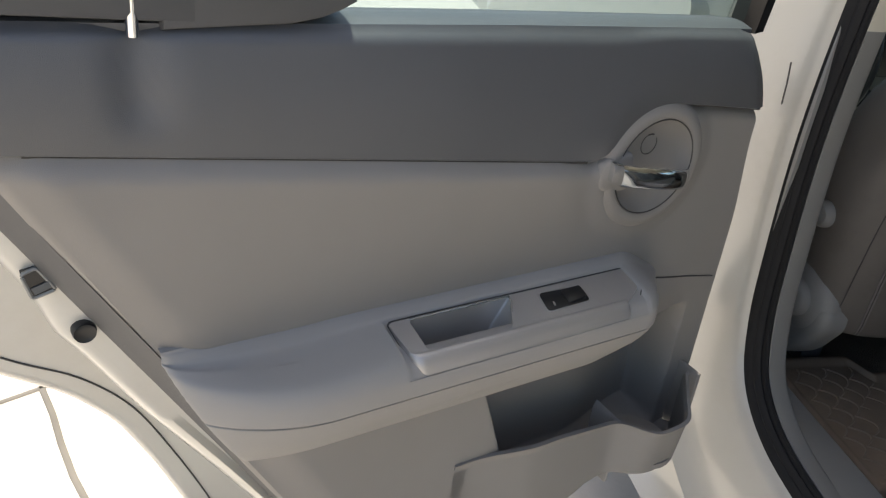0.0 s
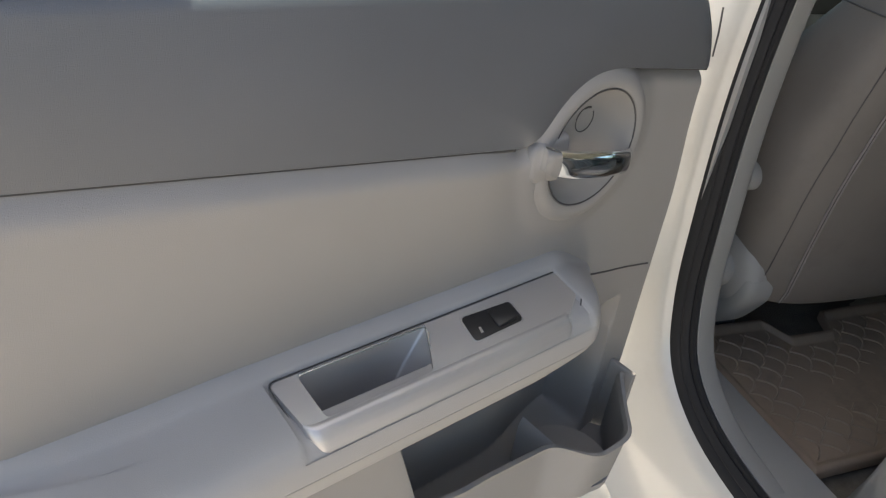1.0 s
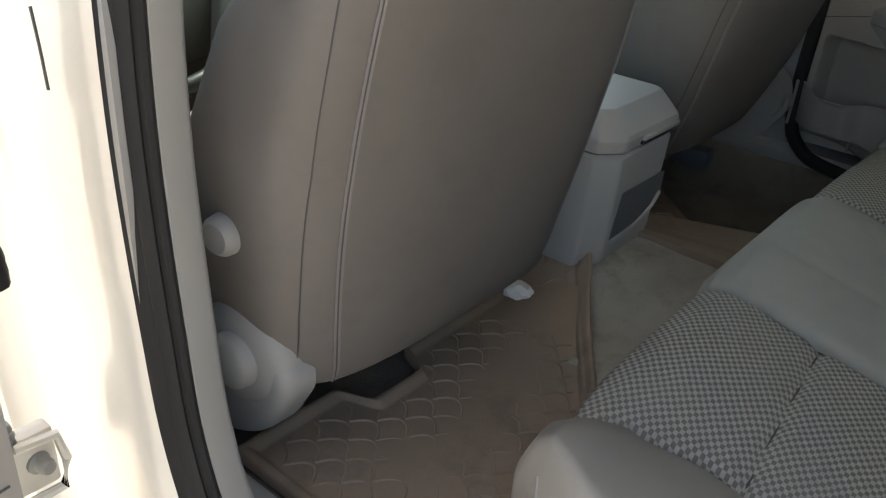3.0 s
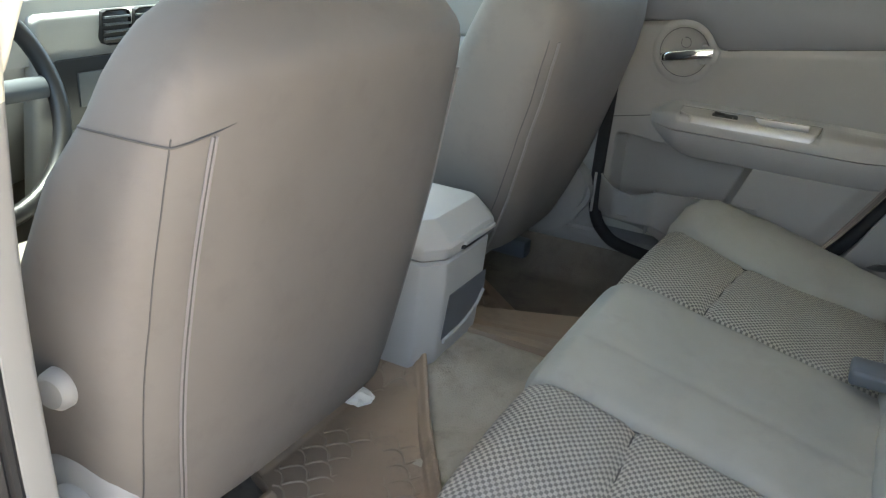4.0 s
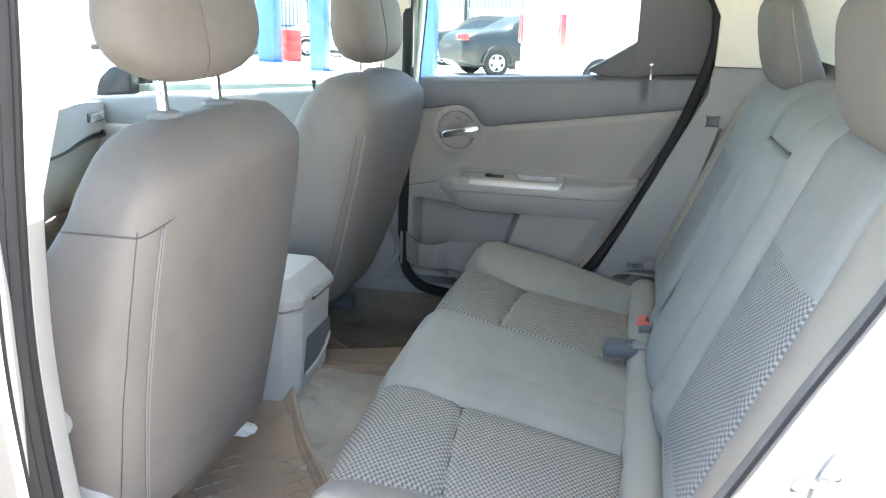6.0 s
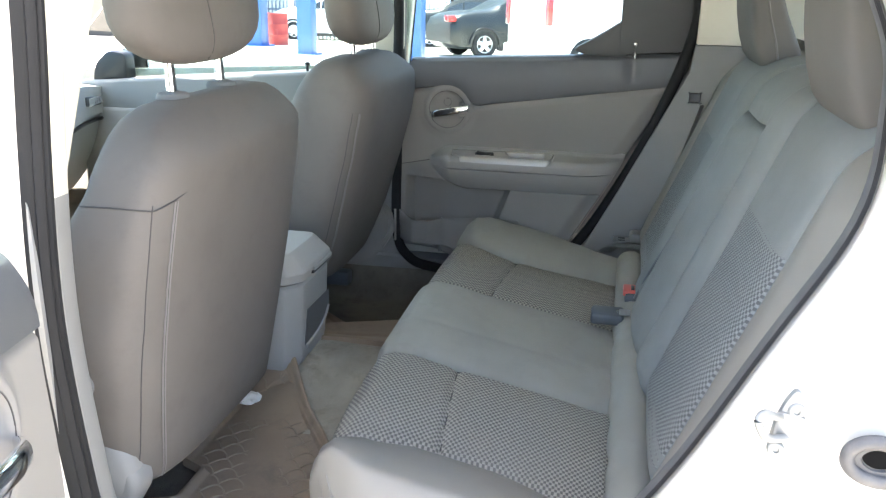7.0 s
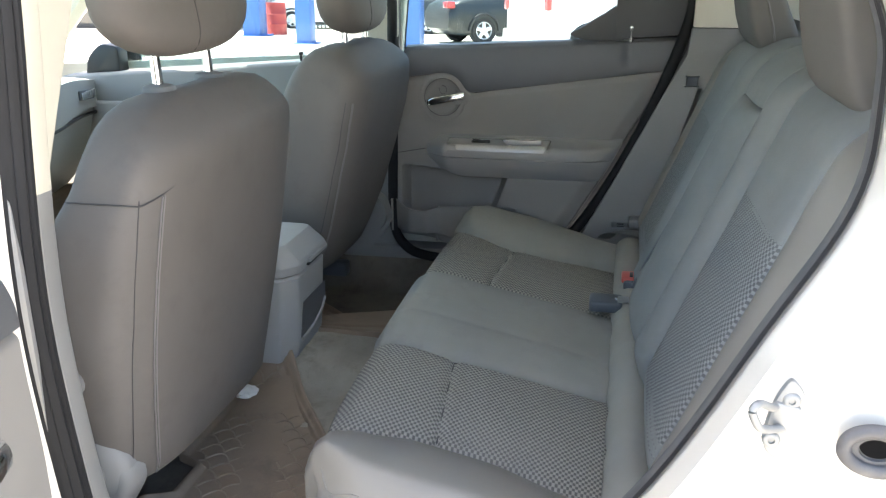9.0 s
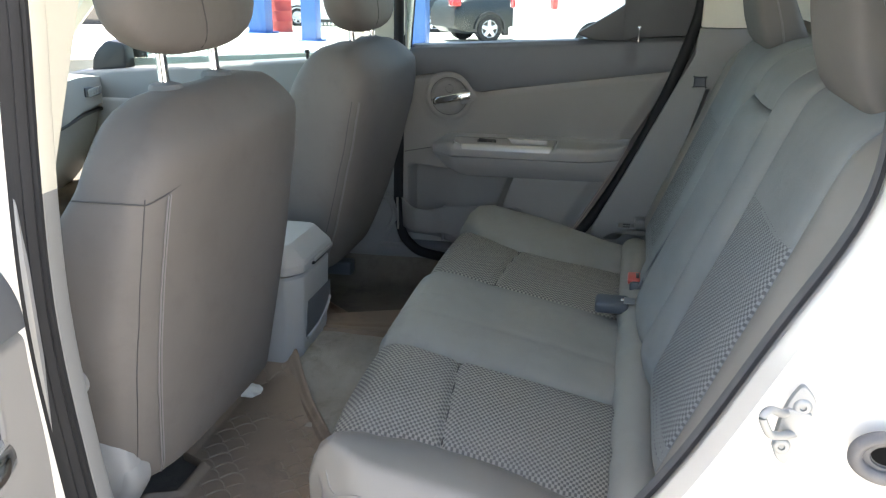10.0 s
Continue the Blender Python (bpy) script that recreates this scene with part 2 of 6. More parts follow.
def loft(rings, cap=True, closed_path=False):
    bm = bmesh.new()
    vs = [[bm.verts.new(p) for p in r] for r in rings]
    k = len(vs[0])
    pairs = list(zip(vs, vs[1:])) + ([(vs[-1], vs[0])] if closed_path else [])
    for a, b in pairs:
        for i in range(k):
            bm.faces.new((a[i], a[(i + 1) % k], b[(i + 1) % k], b[i]))
    if cap and not closed_path:
        bm.faces.new(vs[0][::-1])
        bm.faces.new(vs[-1])
    return finish(bm)


def tube(path, r, seg=10, closed=False, flat=1.0, up=(0, 0, 1)):
    """A bar along path; flat squeezes it along its second axis."""
    pts = [Vector(p) for p in path]
    rings = []
    k = len(pts)
    for i, p in enumerate(pts):
        a = pts[i - 1] if (i or closed) else p
        b = pts[(i + 1) % k] if (i < k - 1 or closed) else p
        d = (b - a).normalized()
        side = d.cross(Vector(up))
        if side.length < 1e-4:
            side = d.cross(Vector((1, 0, 0)))
        side.normalize()
        nor = side.cross(d).normalized()
        rr = r[i] if isinstance(r, (list, tuple)) else r
        rings.append([p + side * math.cos(2 * math.pi * j / seg) * rr + nor * math.sin(2 * math.pi * j / seg) * rr * flat for j in range(seg)])
    return loft(rings, True, closed)


def smooth_path(pts, n=8, closed=False):
    """Catmull-Rom through the points."""
    p = [Vector(q) for q in pts]
    k = len(p)
    out = []
    for i in range(k if closed else k - 1):
        a, b, c, d = p[i - 1] if (i or closed) else p[0], p[i], p[(i + 1) % k], p[(i + 2) % k] if (i + 2 < k or closed) else p[-1]
        for j in range(n):
            t = j / n
            out.append(0.5 * ((2 * b) + (c - a) * t + (2 * a - 5 * b + 4 * c - d) * t * t + (3 * b - a - 3 * c + d) * t ** 3))
    if not closed:
        out.append(p[-1])
    return out


def lathe(profile, centre, axis, seg=32, ref=(0, 0, 1)):
    """Turns profile [(radius, along)] round the axis through centre."""
    ax = Vector(axis).normalized()
    s = ax.cross(Vector(ref))
    if s.length < 1e-3:
        s = ax.cross(Vector((1, 0, 0)))
    s.normalize()
    t = ax.cross(s)
    c = Vector(centre)
    return loft([[c + ax * h + (s * math.cos(2 * math.pi * j / seg) + t * math.sin(2 * math.pi * j / seg)) * max(r, 1e-4) for j in range(seg)] for r, h in profile])


def merge(*bms):
    out = bms[0]
    for b in bms[1:]:
        me = bpy.data.meshes.new("tmp")
        b.to_mesh(me)
        b.free()
        out.from_mesh(me)
        bpy.data.meshes.remove(me)
    return out


def lerp_table(tab, x):
    if x <= tab[0][0]:
        return tab[0][1]
    for (a, u), (b, v) in zip(tab, tab[1:]):
        if x <= b:
            t = (x - a) / (b - a)
            return u + (v - u) * t
    return tab[-1][1]


def soft_table(tab, x):
    if x <= tab[0][0]:
        return tab[0][1]
    for (a, u), (b, v) in zip(tab, tab[1:]):
        if x <= b:
            t = (x - a) / (b - a)
            return u + (v - u) * t * t * (3 - 2 * t)
    return tab[-1][1]


def step(a, b, x):
    t = max(0.0, min(1.0, (x - a) / (b - a)))
    return t * t * (3 - 2 * t)


def groove(x, at, width, depth):
    return -depth * math.exp(-(((x - at) / width) ** 2))


# ---- ground and car shell ----
def ground_z(x):
    return -0.035 * x if x > 0 else 0.0


bm = bmesh.new()
xs, ys = [-250, -60, -4, 0, 4, 12, 24, 60, 300], [-250, -40, -6, 6, 40, 250]
gv = [[bm.verts.new((x, y, -0.035 * min(max(x, 0), 60))) for y in ys] for x in xs]
for i in range(len(xs) - 1):
    for j in range(len(ys) - 1):
        bm.faces.new((gv[i][j], gv[i + 1][j], gv[i + 1][j + 1], gv[i][j + 1]))
ground = solo("ground", finish(bm), M_GROUND, "sunlit pale concrete yard paving", "ground", kind="structure")

# paving joints beside the car
for k, (a, b) in enumerate([((-1.86, 0.868), (-1.10, -1.03)), ((-3.4, 0.08), (-1.86, 0.868)), ((-1.86, 0.868), (-1.2, 3.2)), ((-3.4, -1.35), (-1.5, -0.03))]):
    pts = [(a[0] + (b[0] - a[0]) * i / 24 + 0.012 * noise.noise((i * 0.9, k * 7.3, 0)), a[1] + (b[1] - a[1]) * i / 24 + 0.012 * noise.noise((i * 0.9, k * 3.1, 5)), 0.0005) for i in range(25)]
    part("paving_joint", tube(pts, 0.006, 6, flat=0.4), M_JOINT, ground)

# the opening of a rear door, in the car's length and height
OPENING = [(0.330, 1.22), (0.342, 1.05), (0.354, 0.92), (0.362, 0.80), (0.362, 0.70), (0.353, 0.58), (0.340, 0.48), (0.308, 0.40), (0.235, 0.354), (0.12, 0.338), (0.0, 0.34),
           (-0.085, 0.37), (-0.178, 0.455), (-0.298, 0.62), (-0.386, 0.79), (-0.444, 0.91), (-0.452, 1.0), (-0.437, 1.08), (-0.36, 1.20), (-0.22, 1.29), (0.0, 1.325), (0.22, 1.32), (0.32, 1.29)]
ring_pts = [Vector((0, p[0], p[1])) for p in OPENING]
RING = smooth_path(ring_pts, 6, closed=True)
RK = len(RING)
NORM = []
for i in range(RK):
    d = (RING[(i + 1) % RK] - RING[i - 1]).normalized()
    NORM.append(Vector((0, d.z, -d.y)))
mid = sum(RING, Vector()) / RK
if (RING[0] - mid).dot(NORM[0]) < 0:
    NORM = [-v for v in NORM]


def sweep(profile, side, slim=0.0, run=None):
    """Carries the open profile [(out, x)] round the door opening, or along the run where run(v) holds."""
    def at(q, v, o, x):
        k = step(0.1, 0.5, -v.y)
        if slim:
            o, x = -0.004 + (o + 0.004) * (1 - slim * k), profile[0][1] + (x - profile[0][1]) * (1 - slim * k)
        o = o * (1 - 0.45 * k) if o < 0.03 else o
        return Vector((side * x, q.y + v.y * o, q.z + v.z * o))

    rows = [[at(q, v, o, x) for o, x in profile] for q, v in zip(RING, NORM)]
    bm = bmesh.new()
    vs = [[bm.verts.new(p) for p in r] for r in rows]
    for a, b, v, q in zip(vs, vs[1:] + vs[:1], NORM, RING):
        if run and not run(v, q):
            continue
        for i in range(len(profile) - 1):
            bm.faces.new((a[i], a[i + 1], b[i + 1], b[i]))
    bmesh.ops.delete(bm, geom=[v for v in bm.verts if not v.link_faces], context="VERTS")
    return finish(bm)


def skin(side):
    """The painted body side from the door frame out to the roof, sill and fender."""
    bm = bmesh.new()
    inner, outer = [], []
    for q, v in zip(RING, NORM):
        p = q + v * 0.155
        inner.append(bm.verts.new((side * 0.862, p.y, p.z)))
        w = q + v * 1.6
        y, z = max(-1.5, min(0.56, w.y)), max(0.17, min(1.43, w.z))
        if q.y < -0.1 and q.z > 0.5:
            y, z = max(-1.5, p.y - 0.9), min(z, p.z + 0.12)
        if z > 1.0 and q.y > 0.3:
            y = 0.50
        outer.append(bm.verts.new((side * (0.905 if z < 0.95 else 0.905 - 0.24 * (z - 0.95) / 0.48), y, z)))
    for i in range(RK):
        j = (i + 1) % RK
        bm.faces.new((inner[i], inner[j], outer[j], outer[i]))
    return finish(bm)


body = thing("car_body", (0, 0, 0.17), "cream white four-door sedan shell around the cabin", "car", kind="structure")
for side in (-1, 1):
    part("door_frame", sweep([(0.006, 0.776), (0.012, 0.795), (0.018, 0.810), (0.03, 0.8175), (0.11, 0.832), (0.142, 0.842), (0.155, 0.862)], side), M_PAINT, body, "cream white painted door jamb")
    part("side_panel", skin(side), M_PAINT, body)
    seal = part("door_seal", sweep([(-0.005, 0.775), (-0.009, 0.780), (-0.008, 0.784), (-0.004, 0.786), (-0.003, 0.785), (-0.005, 0.788), (-0.003, 0.792), (0.002, 0.795), (0.004, 0.794), (0.006, 0.797), (0.012, 0.801), (0.017, 0.802), (0.018, 0.796), (0.014, 0.786), (0.004, 0.772), (-0.005, 0.775)], side, 0.8), M_RUBBER, body, "black ribbed rubber door seal")
    part("door_frame_trim", sweep([(0.004, 0.744), (-0.003, 0.747), (-0.006, 0.752), (-0.006, 0.774), (0.002, 0.780)], side, 0.0, lambda v, q: v.y > -0.3 and q.z < 0.885), M_TRIM, body, "pale grey plastic opening trim")
    part("upper_frame_trim", sweep([(0.004, 0.744), (-0.003, 0.747), (-0.006, 0.752), (-0.006, 0.774), (0.002, 0.780)], side, 0.0, lambda v, q: v.y > -0.3 and q.z >= 0.885), M_CREAM, body, "cream upper opening trim")
    part("seal_lip", sweep([(0.004, 0.750), (-0.001, 0.752), (-0.004, 0.757), (-0.004, 0.772), (0.002, 0.778)], side, 0.0, lambda v, q: v.y <= -0.3), M_LIP, body, "slim dusty grey seal lip")
far_seal = [(0.345, 1.20), (0.356, 1.091), (0.357, 0.983), (0.359, 0.887), (0.362, 0.656), (0.363, 0.428), (0.330, 0.352), (0.26, 0.325), (0.10, 0.318), (-0.05, 0.345), (-0.165, 0.459), (-0.297, 0.706), (-0.386, 0.95), (-0.40, 1.063), (-0.374, 1.135), (-0.25, 1.26), (0.0, 1.305), (0.25, 1.295)]
part("inner_door_seal", tube(smooth_path([(0.682, y, z) for y, z in far_seal], 6, closed=True), 0.014, 10, closed=True, up=(1, 0, 0)), M_RUBBER, body, "black rubber door seal")

for side in (-1, 1):
    part("roof_rail", tube(smooth_path([(side * 0.735, 0.30, 1.375), (side * 0.725, 0.60, 1.378), (side * 0.69, 0.92, 1.355)], 4), 0.062, 10), M_PAINT, body)

# roof and headliner
part("roof", sheet(lambda s, t: (-0.70 + 1.40 * s, -0.95 + 1.85 * t, 1.44 - 0.04 * abs(2 * s - 1) ** 2.5 - 0.05 * abs(2 * t - 1) ** 2.5), 16, 16, lambda s, t: (-0.70 + 1.40 * s, -0.95 + 1.85 * t, 1.36 - 0.05 * abs(2 * t - 1) ** 2.5)), M_PAINT, body)
solo("ceiling", sheet(lambda s, t: (-0.66 + 1.32 * s, -0.93 + 1.8 * t, 1.345 - 0.06 * abs(2 * s - 1) ** 3 - 0.05 * abs(2 * t - 1) ** 2.5), 20, 20, lambda s, t: (-0.66 + 1.32 * s, -0.93 + 1.8 * t, 1.352 - 0.06 * abs(2 * s - 1) ** 3 - 0.05 * abs(2 * t - 1) ** 2.5)), M_HEADLINER, "cream cloth headliner over the cabin", "ceiling", kind="structure")


# cabin floor with its tunnel
def floor_z(x, y):
    z = 0.295 + 0.062 * math.exp(-((x / 0.13) ** 4))
    z += 0.03 * step(0.66, 0.72, abs(x))
    z += 0.06 * step(0.02, -0.12, y)
    z += 0.14 * step(1.05, 1.35, y)
    z -= 0.060 * step(0.15, 0.32, x) * step(0.685, 0.62, x) * step(0.02, 0.12, y) * step(1.2, 1.0, y)
    return z


floor = solo("floor", sheet(lambda s, t: (-0.74 + 1.48 * s, -0.5 + 1.95 * t, floor_z(-0.74 + 1.48 * s, -0.5 + 1.95 * t) + 0.003 * noise.noise((9 * s, 12 * t, 2))), 90, 110, lambda s, t: (-0.74 + 1.48 * s, -0.5 + 1.95 * t, 0.2)), M_CARPET_SHADED, "worn carpet on the cabin floor, footwell shade in its colour", "carpet", kind="structure")


# tunnel carpet in the lighter tone, without the footwell shade of the floor's colour
part("tunnel_carpet", sheet(lambda s, t: (-0.30 + 0.365 * s, -0.10 + 0.60 * t, floor_z(-0.30 + 0.365 * s, -0.10 + 0.60 * t) + 0.004 * min(1.0, 12 * min(s, 1 - s, t, 1 - t)) + 0.004 * noise.noise((7 * s, 9 * t, 5))), 60, 70, lambda s, t: (-0.30 + 0.365 * s, -0.10 + 0.60 * t, floor_z(-0.30 + 0.365 * s, -0.10 + 0.60 * t) - 0.01)), M_TUNNEL, floor, "unshaded beige carpet over the tunnel")


def side_trim(side):
    """Sill scuff plate, lower and upper pillar covers of one side."""
    mp = lambda v: (side * v[2], v[0], v[1])
    t = thing("trim_left" if side < 0 else "trim_right", (side * 0.7, 0.2, 0.34), "pale grey plastic pillar and sill covers inside the car", "trim", kind="structure")
    # B pillar, lower and upper
    part("pillar_cover", prism(rounded([(0.366, 0.33), (0.56, 0.33), (0.50, 0.872), (0.366, 0.886)], 0.015), 0.80, 0.752 if side < 0 else 0.712, mp, 0.006, 3), M_TRIM, t)
    part("upper_pillar_cover", prism(rounded([(0.356, 0.889), (0.44, 0.876), (0.42, 1.33), (0.338, 1.33)], 0.012), 0.78, 0.745, lambda v: (side * (v[2] - (0.40 * max(0.0, v[1] - 0.885) if v[2] < 0.765 else 0.0)), v[0], v[1]), 0.006, 3), M_CREAM, t, "cream upper pillar cover")
    part("sill_plate", prism(rounded([(-0.08, 0.30), (0.52, 0.30), (0.52, 0.345), (-0.08, 0.345)], 0.008), 0.775, 0.69, mp, 0.008, 2), M_TRIM, t)
    part("sill_base", box((-0.25, 0.18, 0.70), (1.30, 0.315, 0.775), 0.004, mp), M_TRIM, t)
    # C pillar, lower and upper
    k = 0.11 if side < 0 else 0.0
    part("rear_quarter_cover", prism(rounded([(-0.13 - k, 0.36), (-0.24 - k, 0.58), (-0.394 - k, 0.90), (-0.400 - k, 0.963), (-0.72, 0.963), (-0.72, 0.36)], 0.004), 0.72, 0.655, mp, 0.015, 2), M_TRIM, t)
    part("upper_rear_pillar_cover", prism(rounded([(-0.402 - k, 0.965), (-0.403 - k, 1.08), (-0.34 - k, 1.20), (-0.25, 1.30), (-0.95, 1.32), (-0.95, 0.965)], 0.004), 0.72, 0.648, mp, 0.015, 2), M_CREAM, t, "cream upper pillar cover")
    part("belt_guide", box((-0.424 - k, 0.824, 0.66), (-0.396 - k, 0.848, 0.650), 0.004, mp), M_BUCKLE, t, "dark grey belt guide slot")
    return t


side_trim(-1)
side_trim(1)

# front doors, seen from inside
for side in (-1, 1):
    mp = lambda v, s=side: (s * v[2], v[0], v[1])
    d = thing("front_door", (side * 0.74, 0.9, 0.32), "closed front door with blue-grey upper panel", "car door", group="front doors")
    part("lower_panel", prism(rounded([(0.545, 0.32), (1.35, 0.32), (1.35, 0.735), (0.545, 0.735)], 0.02), 0.80, 0.70, mp, 0.02, 3), M_VINYL, d)
    part("upper_panel", prism(rounded([(0.545, 0.74), (1.38, 0.72), (1.38, 0.80), (0.545, 0.862)], 0.015), 0.80, 0.705, mp, 0.02, 3), M_TRIM, d, "blue-grey upper panel")
    part("outer_skin", prism(rounded([(0.53, 0.25), (1.5, 0.25), (1.5, 0.82), (0.53, 0.87)], 0.03), 0.905, 0.81, mp, 0.0), M_PAINT, d)
    part("lock_pin", lathe([(0.004, 0.0), (0.004, 0.02), (0.007, 0.022), (0.007, 0.03), (0.001, 0.032)], (side * 0.735, 0.636, 0.85), (0, 0, 1), 10), M_BLACK, d)
    part("window_pane", prism([(0.55, 0.86), (1.3, 0.81), (0.95, 1.24), (0.55, 1.32)], 0.80, 0.796, lambda v, s=side: (s * (v[2] - 0.20 * max(0, v[1] - 0.86)), v[0], v[1])), M_GLASS, d, "clear window glass")
    part("mirror_gusset", prism(rounded([(1.205, 0.77), (1.33, 0.765), (1.312, 0.852), (1.265, 0.893), (1.205, 0.886)], 0.02), 0.79, 0.745, mp, 0.012, 2), M_BLACK, d, "black triangular mirror cover")
    part("window_pillar", tube([(side * 0.80, 0.45, 0.86), (side * 0.735, 0.44, 1.30)], 0.03, 8), M_BLACK, d, "black window frame post")
    part("roof_pillar", tube([(side * 0.77, 1.5, 0.84), (side * 0.70, 1.15, 1.16), (side * 0.64, 0.85, 1.36)], 0.04, 8), M_CREAM, d, "cream windscreen pillar cover")
m = thing("door_mirror", (0.93, 1.25, 0.76), "dark framed outside mirror on the front door", "car mirror")
part("housing", box((0.93 - 0.10, 1.20, 0.752), (0.93 + 0.10, 1.30, 0.892), 0.03, seg=4), M_BLACK, m)
part("mirror_glass", box((0.93 - 0.082, 1.192, 0.764), (0.93 + 0.088, 1.202, 0.880), 0.003), M_CHROME, m, "silvered mirror glass")

# windscreen, rear window, parcel shelf, bonnet
solo("window_1", sheet(lambda s, t: ((-0.62 + 1.24 * s) * (1.12 - 0.12 * t), 1.62 - 0.80 * t - 0.08 * abs(2 * s - 1) ** 2, 0.90 + 0.45 * t), 12, 8, lambda s, t: ((-0.62 + 1.24 * s) * (1.12 - 0.12 * t), 1.625 - 0.80 * t - 0.08 * abs(2 * s - 1) ** 2, 0.904 + 0.45 * t)), M_GLASS, "clear raked windscreen", "windscreen", kind="structure")
solo("window_2", sheet(lambda s, t: (-0.60 + 1.20 * s, -1.42 + 0.48 * t, 0.985 + 0.34 * t), 8, 6, lambda s, t: (-0.60 + 1.20 * s, -1.425 + 0.48 * t, 0.989 + 0.34 * t)), M_CLEAR, "clear raked rear window", "rear window", kind="structure")
solo("parcel_shelf", box((-0.70, -1.45, 0.93), (0.70, -0.60, 0.965), 0.01), M_CLOTH, "grey cloth parcel shelf behind the bench", "shelf", kind="structure")
part("bonnet", sheet(lambda s, t: (-0.80 + 1.6 * s, 1.60 + 0.95 * t, 0.91 - 0.10 * t - 0.06 * abs(2 * s - 1) ** 3), 10, 8, lambda s, t: (-0.80 + 1.6 * s, 1.60 + 0.95 * t, 0.5)), M_PAINT, body)
part("tail", sheet(lambda s, t: (-0.80 + 1.6 * s, -1.95 + 0.52 * t, 0.95 + 0.04 * t), 6, 4, lambda s, t: (-0.80 + 1.6 * s, -1.95 + 0.52 * t, 0.4)), M_PAINT, body)


# ---- rear doors ----
def boundary(u):
    return lerp_table([(-0.03, 0.814), (0.016, 0.8205), (0.06, 0.827), (0.10, 0.8325), (0.118, 0.8352), (0.130, 0.8362), (0.142, 0.8358), (0.152, 0.8340), (0.162, 0.8300), (0.172, 0.8238), (0.180, 0.8170), (0.187, 0.8085), (0.193, 0.8000), (0.199, 0.7930), (0.206, 0.7885), (0.215, 0.7860)], u) if u < 0.215 else 0.786 + 0.140 * (u - 0.215)


def sill(u):
    return lerp_table([(-0.02, 0.899), (0.09, 0.905), (0.33, 0.9175), (0.477, 0.924), (0.76, 0.938)], u)


def rear_edge(z):
    return 0.7004 - 0.585 * (0.8094 - z) if z < 0.857 else 0.7282 + 0.4 * (z - 0.857)


HUB = (0.137, 0.7735)


def panel_depth(u, z):
    r = math.hypot(u - HUB[0], z - HUB[1])
    zb = boundary(u)
    w = 0.003 + 0.015 * max(0.0, min(1.0, (z - 0.675) / (zb - 0.680))) ** 1.3 * step(0.16, 0.26, u)
    w += 0.005 * step(0.086, 0.062, r)
    w -= 0.040 * step(0.057, 0.053, r)
    w += 0.032 * step(0.645, 0.60, z) * step(0.02, 0.17, u)
    w -= 0.012 * step(0.045, 0.0, rear_edge(z) - u)
    # map pocket mouth
    w -= 0.052 * step(0.585, 0.572, z) * step(0.40, 0.42, z) * step(0.325 - 0.35 * (0.58 - z), 0.305 - 0.35 * (0.58 - z), u) * step(0.018, 0.034, u)
    return w


def pocket_foot(u):
    return 0.335 + 0.055 * step(0.27, 0.10, u)


